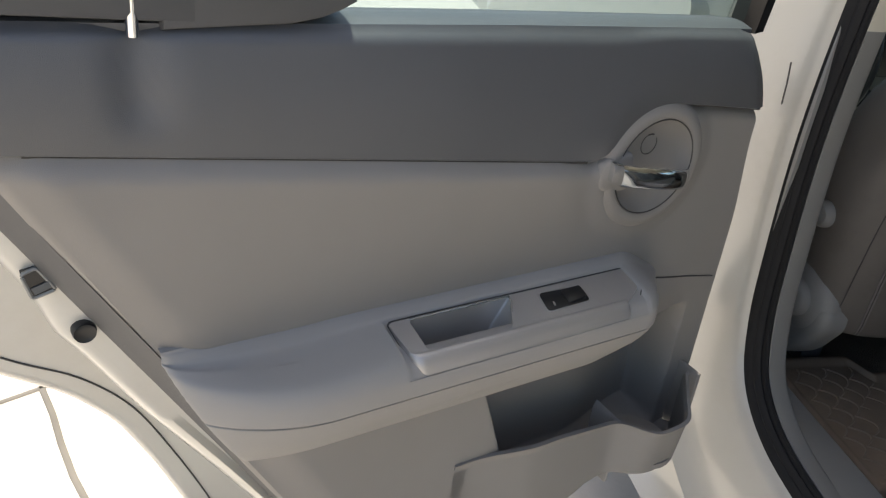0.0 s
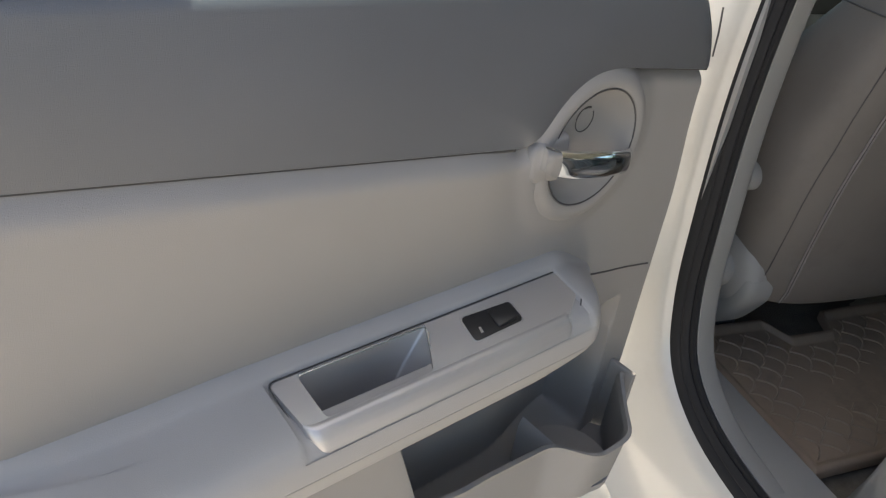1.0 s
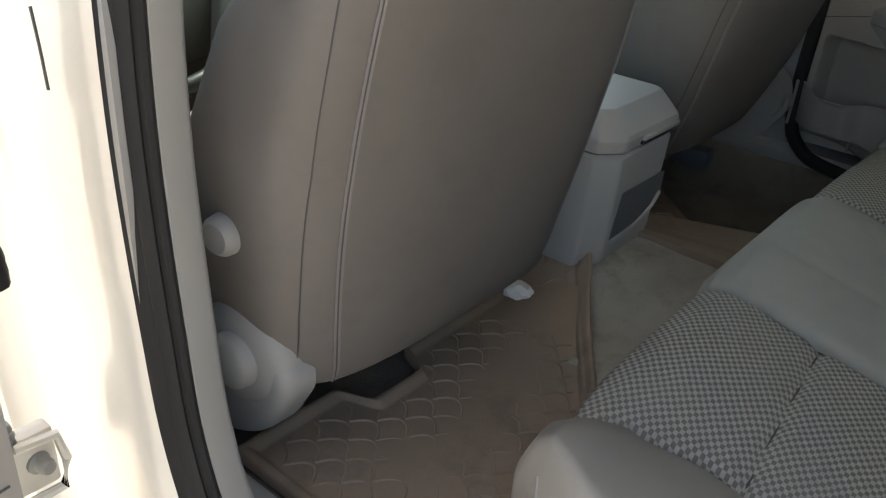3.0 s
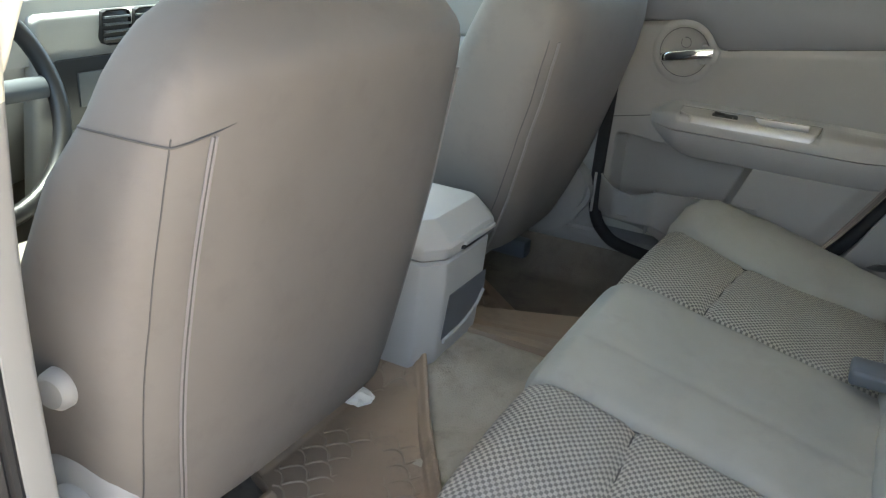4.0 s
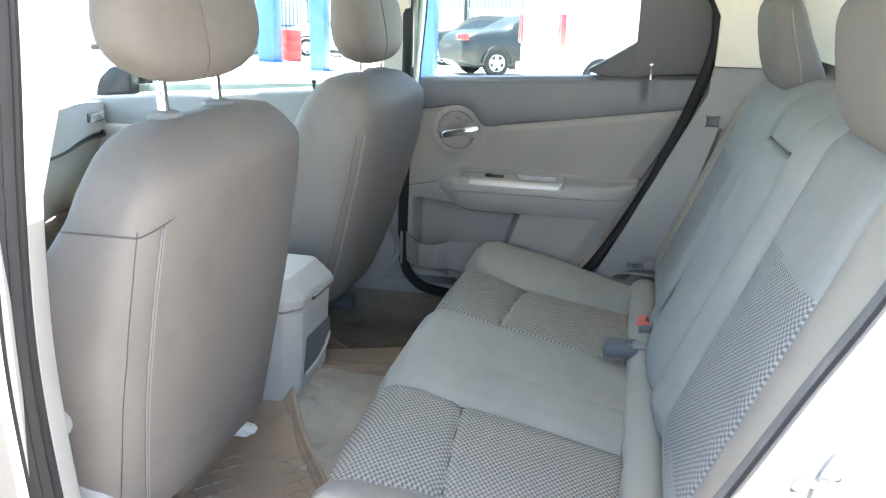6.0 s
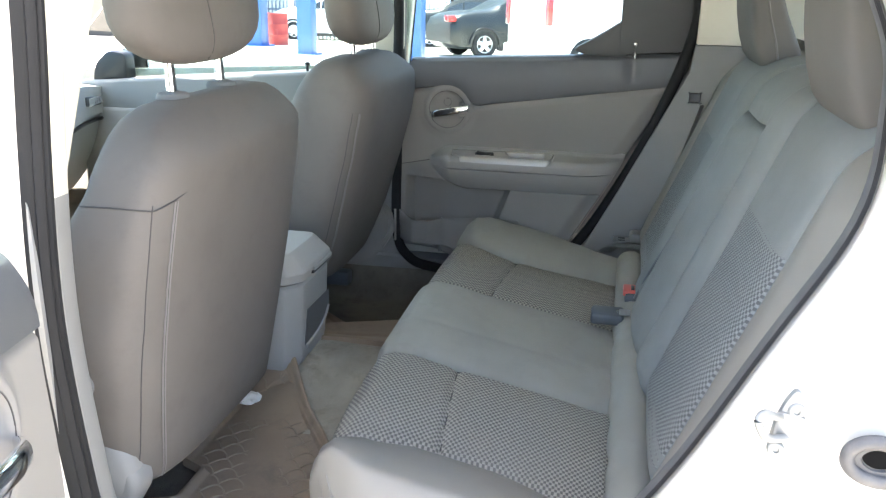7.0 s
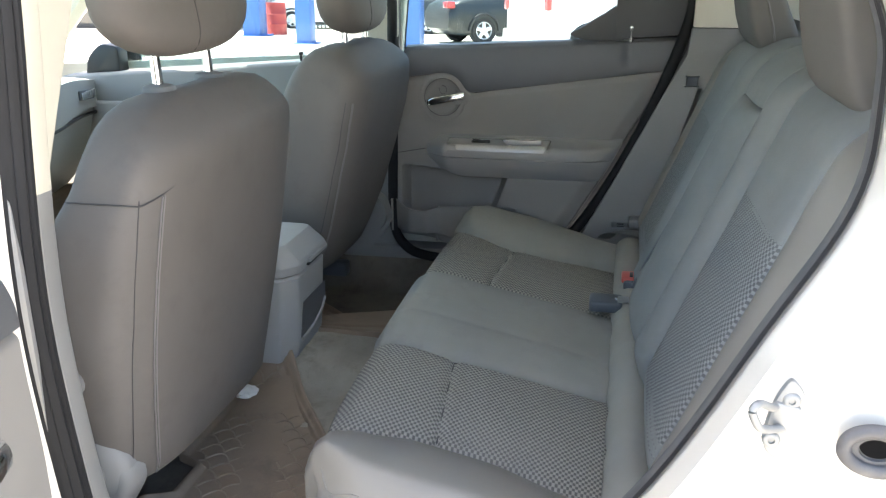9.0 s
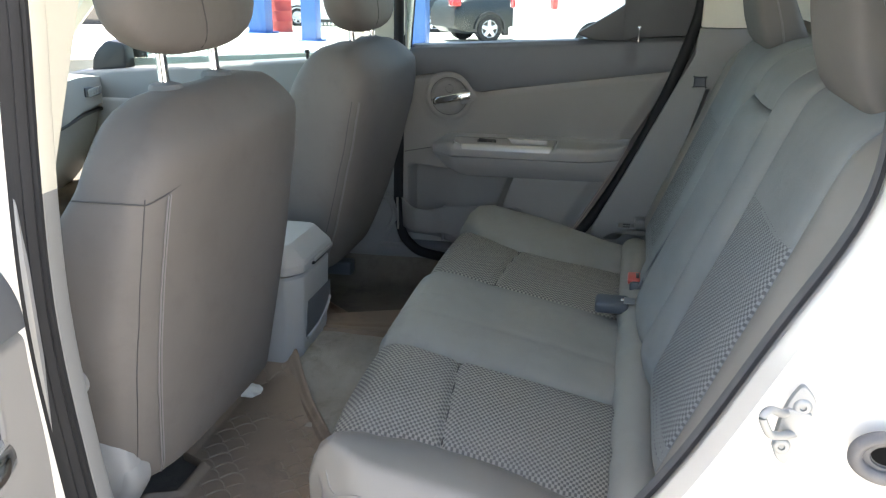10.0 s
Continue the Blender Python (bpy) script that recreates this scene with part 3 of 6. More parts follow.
def rear_door(mp, name, label):
    base = mp((0.0, 0.26, -0.09))
    d = thing(name, base, label, "car door", group="rear doors")
    P = lambda nm, b, mat, par=None, lb="", sharp=40: part(nm, b, mat, par or d, lb, sharp)

    def low(s, t):
        z0 = 0.33 + 0.52 * t
        f = -0.006 - (0.010 + 0.010 * step(0.82, 0.68, z0)) * step(0.36, 0.46, z0)
        u = f + s * (rear_edge(z0) - f)
        z = pocket_foot(u) - 0.010 + (boundary(u) + 0.004 - pocket_foot(u) + 0.010) * t
        return u, z

    def low_fn(s, t):
        u, z = low(s, t)
        e = min(s, 1 - s, t)
        return (u, z, panel_depth(u, z) - 0.010 * step(0.012, 0.0, e) - 0.012 * step(0.95, 1.0, t) ** 2)

    P("lower_panel", sheet(low_fn, 170, 150, lambda s, t: (*low(s, t), -0.05), mp), M_PANEL, lb="warm grey moulded vinyl panel")

    def up(s, t):
        z0 = 0.82 + 0.10 * t
        u = -0.014 + 0.050 * t + s * (rear_edge(z0) + 0.032 - 0.050 * t)
        return u, boundary(u) + (sill(u) - boundary(u)) * t

    def up_fn(s, t):
        u, z = up(s, t)
        e = min(s, 1 - s)
        return (u, z, 0.004 + 0.010 * math.sin(math.pi * min(1, t * 0.75 + 0.18)) - 0.004 * step(0.02, 0.0, t) - 0.008 * math.exp(-(((u - 0.618) / 0.016) ** 2)) * step(0.1, 0.5, t) - 0.008 * step(0.86, 1.0, t) ** 2 - 0.008 * step(0.02, 0, e))

    # dark line on the joint, painting the shade below the soft panel's edge
    for lo, hi in ((-0.004, 0.098), (0.222, 0.690)):
        us = [lo + (hi - lo) * k / 40 for k in range(41)]
        P("joint_shade", tube([mp((u, boundary(u) + 0.0006, 0.0064 if lo > 0 else 0.0052)) for u in us], 0.0014, 6), M_SEAM, lb="dark line for the joint and the shade under the soft panel")
    us = [-0.012 + 0.100 * k / 24 for k in range(25)]
    P("block_seam", tube([mp((u, 0.632 + 0.205 * (u - 0.085), panel_depth(u, 0.632 + 0.205 * (u - 0.085)) + 0.0002)) for u in us], 0.0009, 6), M_SEAM, lb="fine parting line above the lower block")
    P("upper_panel", sheet(up_fn, 90, 40, lambda s, t: (*up(s, t), -0.05), mp), M_DARK, lb="dark grey soft upper panel")
    # ledge below the glass
    P("window_ledge", sheet(lambda s, t: (0.034 + 0.704 * s, sill(0.034 + 0.704 * s) - 0.0005 + 0.004 * math.sin(math.pi * t), -0.0015 - 0.0435 * t), 40, 6, lambda s, t: (0.034 + 0.704 * s, sill(0.034 + 0.704 * s) - 0.03, -0.006 - 0.034 * t), mp), M_DARK)
    # triangular quarter cover
    wing = [(0.464, 0.941), (0.476, 0.935), (0.490, 0.9305), (0.512, 0.9270), (0.60, 0.9265), (0.60, 1.035), (0.578, 1.012), (0.548, 0.992), (0.517, 0.973), (0.49, 0.957), (0.471, 0.947)]
    sail = [(0.578, 0.930), (0.77, 0.945), (0.782, 1.0), (0.768, 1.08), (0.70, 1.19), (0.578, 1.25)]
    P("quarter_cover", merge(prism(wing, -0.05, 0.006, mp, 0.004, 2), prism(sail, -0.05, 0.008, mp, 0.006, 2)), M_SAIL, lb="charcoal triangular quarter cover")
    pin = P("lock_pin", lathe([(0.0042, -0.01), (0.0042, 0.018), (0.0058, 0.020), (0.0062, 0.027), (0.004, 0.030), (0.0003, 0.031)], mp((0.618, 0.934, 0.004)), (0, 0, 1), 14), M_CHROME, lb="chrome lock pin")
    # armrest
    a0, a1 = 0.092, 0.614
    PROF = [(0.0, 0.6775, -0.012), (0.06, 0.6765, -0.004), (0.11, 0.6755, 0.0028), (0.14, 0.6740, 0.0075), (0.17, 0.6715, 0.0130), (0.22, 0.6682, 0.0200), (0.34, 0.6640, 0.0400), (0.44, 0.6592, 0.0600), (0.50, 0.6535, 0.0675), (0.56, 0.6455, 0.0718), (0.62, 0.6360, 0.0730), (0.67, 0.6285, 0.0728), (0.69, 0.6262, 0.0718), (0.70, 0.6252, 0.0675), (0.71, 0.6240, 0.0700), (0.72, 0.6230, 0.0705), (0.76, 0.6140, 0.0670), (0.84, 0.5950, 0.0575), (0.92, 0.5760, 0.0440), (0.96, 0.5660, 0.0320), (1.0, 0.5600, -0.0100)]
    CURVE = smooth_path(PROF, 6)
    PZ, PW = [(p.x, p.y) for p in CURVE], [(p.x, p.z) for p in CURVE]

    def arm(s, t):
        u = a0 + (a1 - a0) * s
        z, w = lerp_table(PZ, t), lerp_table(PW, t)
        if w > 0:
            # the pad lies sunk under its bezel, and falls away into the pull cup
            under = step(0.156, 0.160, u) * step(0.431, 0.427, u) * step(0.015, 0.0185, w) * (t < 0.56)
            z -= 0.0035 * under
            if 0.291 < u < 0.4145 and 0.218 < t < 0.45:
                z -= 0.056
            k = max(0.0, min(1.0, (u - 0.49) / 0.1225))
            w *= math.sqrt(max(0.0, 1 - k * k)) * step(0.070, 0.160, u)
            z += 0.004 * step(0.50, 0.60, u) * (t > 0.3) - 0.003 * math.sin(math.pi * min(1.0, t / 0.5)) * step(0.44, 0.52, u)
        low = step(0.075, 0.20, u)
        z = 0.619 + (z - 0.619) * (0.25 + 0.75 * low if z < 0.619 else 0.55 + 0.45 * step(0.085, 0.150, u))
        return (min(u, rear_edge(z) - 0.002), z, w)

    P("armrest", sheet(arm, 200, 120, lambda s, t: (a0 + (0.575 - a0) * s, 0.61 + 0.03 * (0.5 - t), -0.02), mp), M_VINYL, lb="padded grey armrest", sharp=35)
    # silver bezel let into the armrest, with a recessed pull cup
    bez_z = lambda u, w: 0.6676 - 0.20 * (w - 0.02) + 0.008 * (u - 0.30)
    FLOOR = rounded([(0.428, 0.0195), (0.4235, 0.0605), (0.181, 0.0605), (0.1545, 0.0440), (0.1545, 0.0195)], 0.007, 5)
    CUP = rounded([(0.2985, 0.0215), (0.319, 0.0575), (0.4075, 0.0575), (0.4075, 0.0215)], 0.004, 4)

    def spoke_hit(poly, c, a):
        """Distance from c to the outline along the angle a."""
        d, best = Vector((math.cos(a), math.sin(a))), 1.0
        for i in range(len(poly)):
            p, q = Vector(poly[i - 1]) - c, Vector(poly[i]) - c
            e = q - p
            den = d.x * e.y - d.y * e.x
            if abs(den) < 1e-12:
                continue
            r, k = (p.x * e.y - p.y * e.x) / den, (p.x * d.y - p.y * d.x) / den
            if r > 0 and -1e-6 <= k <= 1 + 1e-6:
                best = min(best, r)
        return best

    cc = Vector((0.360, 0.0395))
    angs = sorted([math.atan2(p[1] - cc.y, p[0] - cc.x) for p in FLOOR + CUP] + [math.pi * j / 40 for j in range(-40, 40)])
    bmb = bmesh.new()
    rings = []
    for poly, lift in ((CUP, -0.0022), (CUP, 0.0), (FLOOR, 0.0), (FLOOR, -0.004)):
        ring = []
        for a in angs:
            r = spoke_hit(poly, cc, a)
            u, w = cc.x + r * math.cos(a), cc.y + r * math.sin(a)
            ring.append(bmb.verts.new(mp((u, bez_z(u, w) + lift, w))))
        rings.append(ring)
    for ra, rb in zip(rings, rings[1:]):
        for i in range(len(angs)):
            bmb.faces.new((ra[i - 1], ra[i], rb[i], rb[i - 1]))
    P("switch_bezel", finish(bmb), M_SILVER, lb="satin silver armrest bezel", sharp=50)
    RAIL = [(0.0565, 0.6592), (0.0585, 0.6603), (0.0608, 0.6604), (0.0632, 0.6594), (0.0658, 0.6568), (0.0680, 0.6532), (0.0698, 0.6488), (0.0711, 0.6442), (0.0710, 0.6427), (0.0690, 0.6415)]

    def rail(s, t):
        x = t * (len(RAIL) - 1)
        i = min(int(x), len(RAIL) - 2)
        w, z = (RAIL[i][k] + (RAIL[i + 1][k] - RAIL[i][k]) * (x - i) for k in (0, 1))
        end = 0.008 * step(0.5, 1.0, t)
        u = 0.1790 - end * 0.3 + (0.4240 - end * 0.4 - 0.1790) * s
        return (u, z + 0.008 * (u - 0.30), w - 0.006 * step(0.97, 1.0, s) ** 2 - 0.008 * step(0.03, 0.0, s) ** 2)

    P("bezel_rail", sheet(rail, 60, 30, lambda s, t: (*rail(s, t)[:2], 0.050), mp), M_SILVER, lb="raised satin silver front rail", sharp=60)

    rim = rounded([(0.4292, 0.0185), (0.4245, 0.0722), (0.178, 0.0722), (0.1525, 0.047), (0.1525, 0.0185)], 0.008, 6)
    P("bezel_gap", tube([mp((u, (bez_z(u, w) + 0.0002 if w < 0.055 else bez_z(u, w) - 0.0150 * step(0.055, 0.0722, w)) - 0.0004, w - 0.0004)) for u, w in rim], 0.0006, 6, closed=True), M_SEAM, lb="dark gap round the bezel")
    # pull cup
    bmc = bmesh.new()
    walls = []
    for grow, sink in ((1.0, 0.001), (0.99, 0.006), (0.94, 0.025), (0.90, 0.042)):
        ring = []
        for a in angs:
            r = spoke_hit(CUP, cc, a) * grow
            u, w = cc.x + r * math.cos(a), cc.y + r * math.sin(a)
            u += (0.330 - u) * 0.8 * step(0.340, 0.315, u) * sink / 0.042
            ring.append(bmc.verts.new(mp((u, bez_z(u, w) - sink, w))))
        walls.append(ring)
    for ra, rb in zip(walls, walls[1:]):
        for i in range(len(angs)):
            bmc.faces.new((ra[i - 1], ra[i], rb[i], rb[i - 1]))
    cup = P("pull_cup", finish(bmc), M_SILVER, lb="grey recessed pull cup")
    part("cup_floor", prism([(0.318, 0.022), (0.410, 0.022), (0.410, 0.057), (0.318, 0.057)], 0.6215, 0.6255, lambda v: mp((v[0], v[2] - 0.20 * (v[1] - 0.02), v[1]))), M_DARK, cup, "dark cup floor")
    P("cup_edge", tube([mp((u, bez_z(u, w) + 0.0006, w)) for u, w in ((0.4065, 0.0213), (0.35, 0.0213), (0.3000, 0.0213), (0.3020, 0.028), (0.3085, 0.040))], [0.0008, 0.0012, 0.0014, 0.0012, 0.0006], 6), M_BRIGHT, lb="thin bright metal edge")
    lay = lambda v, rise=0.0: mp((v[0], bez_z(v[0], v[1]) + v[2] + rise, v[1]))
    P("window_switch", prism(rounded([(0.2195, 0.0290), (0.2690, 0.0265), (0.2730, 0.0500), (0.2215, 0.0485)], 0.005), -0.004, 0.0006, lay, 0.0004, 2), M_BLACK, lb="black window switch")
    P("switch_rim", tube([lay((p[0], p[1], 0.0004)) for p in rounded([(0.2188, 0.0283), (0.2696, 0.0257), (0.2738, 0.0507), (0.2208, 0.0492)], 0.005, 3)], 0.0006, 6, closed=True), M_SILVER)
    P("switch_rocker", prism(rounded([(0.2235, 0.0315), (0.2450, 0.0300), (0.2470, 0.0470), (0.2250, 0.0462)], 0.003), 0.0, 0.0035, lambda v: lay(v, 0.12 * (0.236 - v[0])), 0.001, 2), M_BLACK)
    P("switch_mark", prism([(0.2600, 0.0405), (0.2622, 0.0402), (0.2636, 0.0455), (0.2614, 0.0458)], 0.0007, 0.0012, lay), M_BRIGHT)
    # handle dish
    c = Vector(mp((HUB[0], HUB[1], 0.0)))
    ax = Vector(mp((HUB[0], HUB[1], 1.0))) - c
    P("handle_dish", lathe([(0.0001, -0.006), (0.026, -0.005), (0.040, -0.001), (0.0465, 0.006), (0.0485, 0.0112), (0.0492, 0.0116), (0.0498, 0.0102), (0.0506, 0.0122), (0.0540, 0.0136), (0.0590, 0.0126), (0.0640, 0.0098), (0.0680, 0.0055), (0.069, -0.02), (0.0001, -0.035)], c, ax, 64), M_PANEL, lb="round grey handle dish")
    P("dish_groove", tube([mp((HUB[0] + 0.0494 * math.cos(2 * math.pi * j / 56), HUB[1] + 0.0494 * math.sin(2 * math.pi * j / 56), 0.0118)) for j in range(56)], 0.0007, 6, closed=True), M_SEAM, lb="fine dark parting line")
    cap = []
    for j in range(29):
        a = 1.9 - 5.6 * j / 28
        q = (-0.0025 + 0.0100 * math.cos(a), 0.0175 + 0.0108 * math.sin(a))
        cap.append(mp((HUB[0] + q[0], HUB[1] + q[1], lerp_table([(0.0, -0.0057), (0.026, -0.0047), (0.040, -0.0007)], math.hypot(*q)))))
    P("dish_cap", tube(cap, [0.0009] * 4 + [0.0005] * 25, 6), M_SEAM, lb="fine line of a round screw cap")
    P("handle_mount", prism(rounded([(0.165, 0.752), (0.208, 0.757), (0.211, 0.788), (0.168, 0.796)], 0.012), 0.0, 0.0135, mp, 0.005, 3), M_PANEL)
    hp = [(0.1985, 0.7796, 0.0140), (0.1965, 0.7800, 0.0270), (0.182, 0.7775, 0.0305), (0.145, 0.7705, 0.0305), (0.112, 0.7635, 0.0260), (0.096, 0.7590, 0.0180), (0.089, 0.7575, 0.0100)]
    rings = []
    for (u, z, w), hgt, th in zip(hp, (0.0100, 0.0110, 0.0112, 0.0112, 0.0108, 0.0098, 0.0070), (0.003, 0.005, 0.006, 0.0065, 0.006, 0.005, 0.003)):
        rings.append([mp((u + 0.15 * th * math.sin(2 * math.pi * j / 16), z + hgt * math.copysign(abs(math.cos(2 * math.pi * j / 16)) ** 0.7, math.cos(2 * math.pi * j / 16)), w + th * math.sin(2 * math.pi * j / 16))) for j in range(16)])
    P("handle", loft(rings), M_CHROME, lb="chrome door handle lever")
    # map pocket and cup holder
    rim = lambda u: lerp_table([(-0.02, 0.491), (0.012, 0.490), (0.024, 0.486), (0.045, 0.481), (0.075, 0.478), (0.10, 0.477), (0.118, 0.478), (0.22, 0.486), (0.35, 0.484)], u)
    cup = lambda u: 0.036 * math.exp(-(((u - 0.082) / 0.043) ** 4))

    def pk(s, t):
        u = 0.003 + 0.341 * s
        z = pocket_foot(u) + (rim(u) - pocket_foot(u)) * t
        w = 0.047 + cup(u) * step(0.0, 0.25, t) * (0.75 + 0.25 * t) - 0.04 * step(0.20, 0.0, t) - 0.012 * step(0.70, 0.95, s) + 0.003 * step(0.93, 1.0, t) - 0.024 * step(0.12, 0.0, s) ** 2
        return (u, z, w)

    def pk_back(s, t):
        p = pk(s, t)
        return (p[0], p[1], p[2] - 0.005)

    bmp = bmesh.new()
    n1, n2 = 90, 40
    ga = [[bmp.verts.new(mp(pk(i / n1, j / n2))) for j in range(n2 + 1)] for i in range(n1 + 1)]
    gb = [[bmp.verts.new(mp(pk_back(i / n1, j / n2))) for j in range(n2 + 1)] for i in range(n1 + 1)]
    for i in range(n1):
        for j in range(n2):
            bmp.faces.new((ga[i][j], ga[i + 1][j], ga[i + 1][j + 1], ga[i][j + 1]))
            bmp.faces.new((gb[i][j + 1], gb[i + 1][j + 1], gb[i + 1][j], gb[i][j]))
        bmp.faces.new((ga[i][n2], ga[i + 1][n2], gb[i + 1][n2], gb[i][n2]))
        bmp.faces.new((ga[i + 1][0], ga[i][0], gb[i][0], gb[i + 1][0]))
    for j in range(n2):
        for e in (0, n1):
            bmp.faces.new((ga[e][j], ga[e][j + 1], gb[e][j + 1], gb[e][j]))
    P("map_pocket", finish(bmp), M_PANEL, lb="moulded map pocket with cup holder", sharp=50)
    P("pocket_end", box((-0.006, 0.400, -0.02), (0.000, 0.492, 0.034), 0.001, mp), M_PANEL)
    P("cup_floor", prism([(0.080 + 0.040 * math.cos(2 * math.pi * j / 24), 0.035 + 0.045 * math.sin(2 * math.pi * j / 24)) for j in range(24)], 0.415, 0.422, lambda v: mp((v[0], v[2], v[1]))), M_PANEL)
    P("cup_divider", prism([(0.124, 0.38), (0.128, 0.38), (0.128, 0.462), (0.124, 0.470)], 0.0, 0.045, mp, 0.001, 1), M_VINYL)
    # painted shell
    shell_edge = lambda z: lerp_table([(0.265, 0.40), (0.30, 0.43), (0.39, 0.50), (0.475, 0.555), (0.56, 0.612), (0.64, 0.660), (0.67, 0.680), (0.707, 0.692), (0.744, 0.712), (0.80, 0.738), (0.90, 0.77)], z)

    def shell(s, t):
        z = 0.265 + 0.622 * t
        u = -0.045 + (shell_edge(z) + 0.045) * s
        return u, z + 0.04 * t * (s - 0.5) * (t > 0.9)

    P("door_shell", sheet(lambda s, t: (*shell(s, t), -0.052 - 0.018 * (step(0.97, 1.0, s) ** 2) - 0.01 * step(0.02, 0.0, s) - 0.006 * math.exp(-(((shell(s, t)[0] - shell_edge(shell(s, t)[1]) + 0.022) / 0.006) ** 2))), 80, 60, lambda s, t: (*shell(s, t), -0.12), mp), M_PAINT, lb="cream white painted door shell", sharp=50)
    outer = [(-0.05, 0.21), (0.46, 0.21), (0.525, 0.265), (0.548, 0.32), (0.571, 0.380), (0.600, 0.450), (0.6335, 0.517), (0.672, 0.562), (0.72, 0.597), (0.80, 0.66), (0.84, 0.75), (0.86, 0.885), (-0.05, 0.860)]
    P("outer_skin", prism(rounded(outer, 0.02, 4), -0.165, -0.118, mp, 0.012, 3), M_PAINT, lb="cream white outer skin with wheel arch curve")
    hem = smooth_path([(0.530, 0.335, 0), (0.552, 0.395, 0), (0.582, 0.465, 0), (0.617, 0.534, 0), (0.660, 0.582, 0), (0.715, 0.619, 0), (0.79, 0.682, 0)], 6)
    P("hem_seam", tube([mp((q.x, q.y, -0.1175)) for q in hem], 0.0009, 6), M_SEAM, lb="thin dark hem line")
    # dark flange round the panel's rear edge
    P("panel_flange", sheet(lambda s, t: (rear_edge(0.37 + 0.52 * s) - 0.004 + 0.029 * t, 0.37 + 0.52 * s, -0.008 - 0.040 * t), 40, 3, lambda s, t: (rear_edge(0.37 + 0.52 * s) - 0.004 + 0.029 * t, 0.37 + 0.52 * s, -0.014 - 0.040 * t), mp), M_SAIL, lb="dark grey panel flange")
    mouth = [(0.675, 0.7190), (0.692, 0.7140), (0.6975, 0.7360), (0.6865, 0.7400)]
    lt = P("latch", prism(mouth, -0.07, -0.0512, mp), M_BLACK, lb="black latch mouth")
    part("latch_frame", tube([mp((p[0], p[1], -0.0515)) for p in rounded(mouth, 0.003, 3)], 0.0016, 6, closed=True), M_STEEL, lt, "steel latch rim")
    part("latch_pawl", prism([(0.678, 0.722), (0.690, 0.7175), (0.692, 0.7235), (0.680, 0.7275)], -0.06, -0.0500, mp), M_BUCKLE, lt)
    P("hole_plug", lathe([(0.0001, 0.002), (0.006, 0.002), (0.0085, 0.0035), (0.0095, 0.0), (0.0095, -0.006)], mp((0.6593, 0.6755, -0.0515)), ax, 18), M_BLACK, lb="black rubber plug")
    P("weather_strip", tube([mp(p) for p in [(-0.022, 0.30, -0.055), (-0.024, 0.55, -0.055), (-0.022, 0.86, -0.055)]], 0.008, 8), M_RUBBER)
    # window frame and glass
    P("window_frame", tube([mp(p) for p in [(-0.012, 0.89, -0.048), (-0.006, 1.05, -0.024), (0.01, 1.27, 0.018), (0.10, 1.305, 0.025), (0.35, 1.30, 0.024), (0.55, 1.26, 0.016), (0.70, 1.14, -0.010), (0.755, 1.0, -0.034), (0.745, 0.93, -0.040)]], 0.020, 8), M_BLACK, lb="black window frame")
    P("window_pane", prism([(0.0, 0.88), (0.60, 0.92), (0.60, 1.24), (0.35, 1.29), (0.02, 1.29)], -0.062, -0.058, lambda v: mp((v[0], v[1], v[2] + 0.2 * (v[1] - 0.88)))), M_GLASS, lb="clear window glass")
    return d


OPEN = radians(71.0)
HX, HY = -0.966, 0.247
US, UC = math.sin(OPEN), math.cos(OPEN)
left_map = lambda p: (HX - US * p[0] + UC * p[2], HY - UC * p[0] - US * p[2], p[1])
right_map = lambda p: (0.70 - p[2], 0.361 - p[0], p[1])
rear_door(left_map, "rear_door", "rear door standing wide open, grey vinyl inside")
rear_door(right_map, "rear_door", "closed rear door, grey vinyl inside with chrome handle")


# ---- rear bench ----
CENTRE_NEAR, CENTRE_FAR = 0.21, 0.15


def outer_seam(y):
    return soft_table([(-0.32, 0.52), (-0.22, 0.49), (-0.08, 0.464), (0.02, 0.464), (0.09, 0.485), (0.16, 0.52)], y)


def outer_edge(x, y):
    """Outline of the cushion's two ends, seen from above."""
    if x < 0:
        return 0.672 - 0.05 * step(0.05, 0.17, y)
    return soft_table([(-0.34, 0.61), (-0.26, 0.60), (-0.21, 0.605), (-0.152, 0.636), (-0.08, 0.662), (-0.014, 0.671), (0.05, 0.664), (0.092, 0.650), (0.125, 0.620), (0.148, 0.590), (0.17, 0.56)], y)


def bench_profile(t):
    """Length and height along the cushion, from its back to the foot of its front."""
    pts = [(0.0, -0.33, 0.385), (0.06, -0.30, 0.392), (0.12, -0.262, 0.396), (0.40, -0.08, 0.436), (0.56, 0.02, 0.456), (0.68, 0.095, 0.474), (0.74, 0.128, 0.476), (0.79, 0.150, 0.466), (0.84, 0.162, 0.446), (0.90, 0.160, 0.41), (1.0, 0.145, 0.30)]
    return lerp_table([(p[0], p[1]) for p in pts], t), lerp_table([(p[0], p[2]) for p in pts], t)


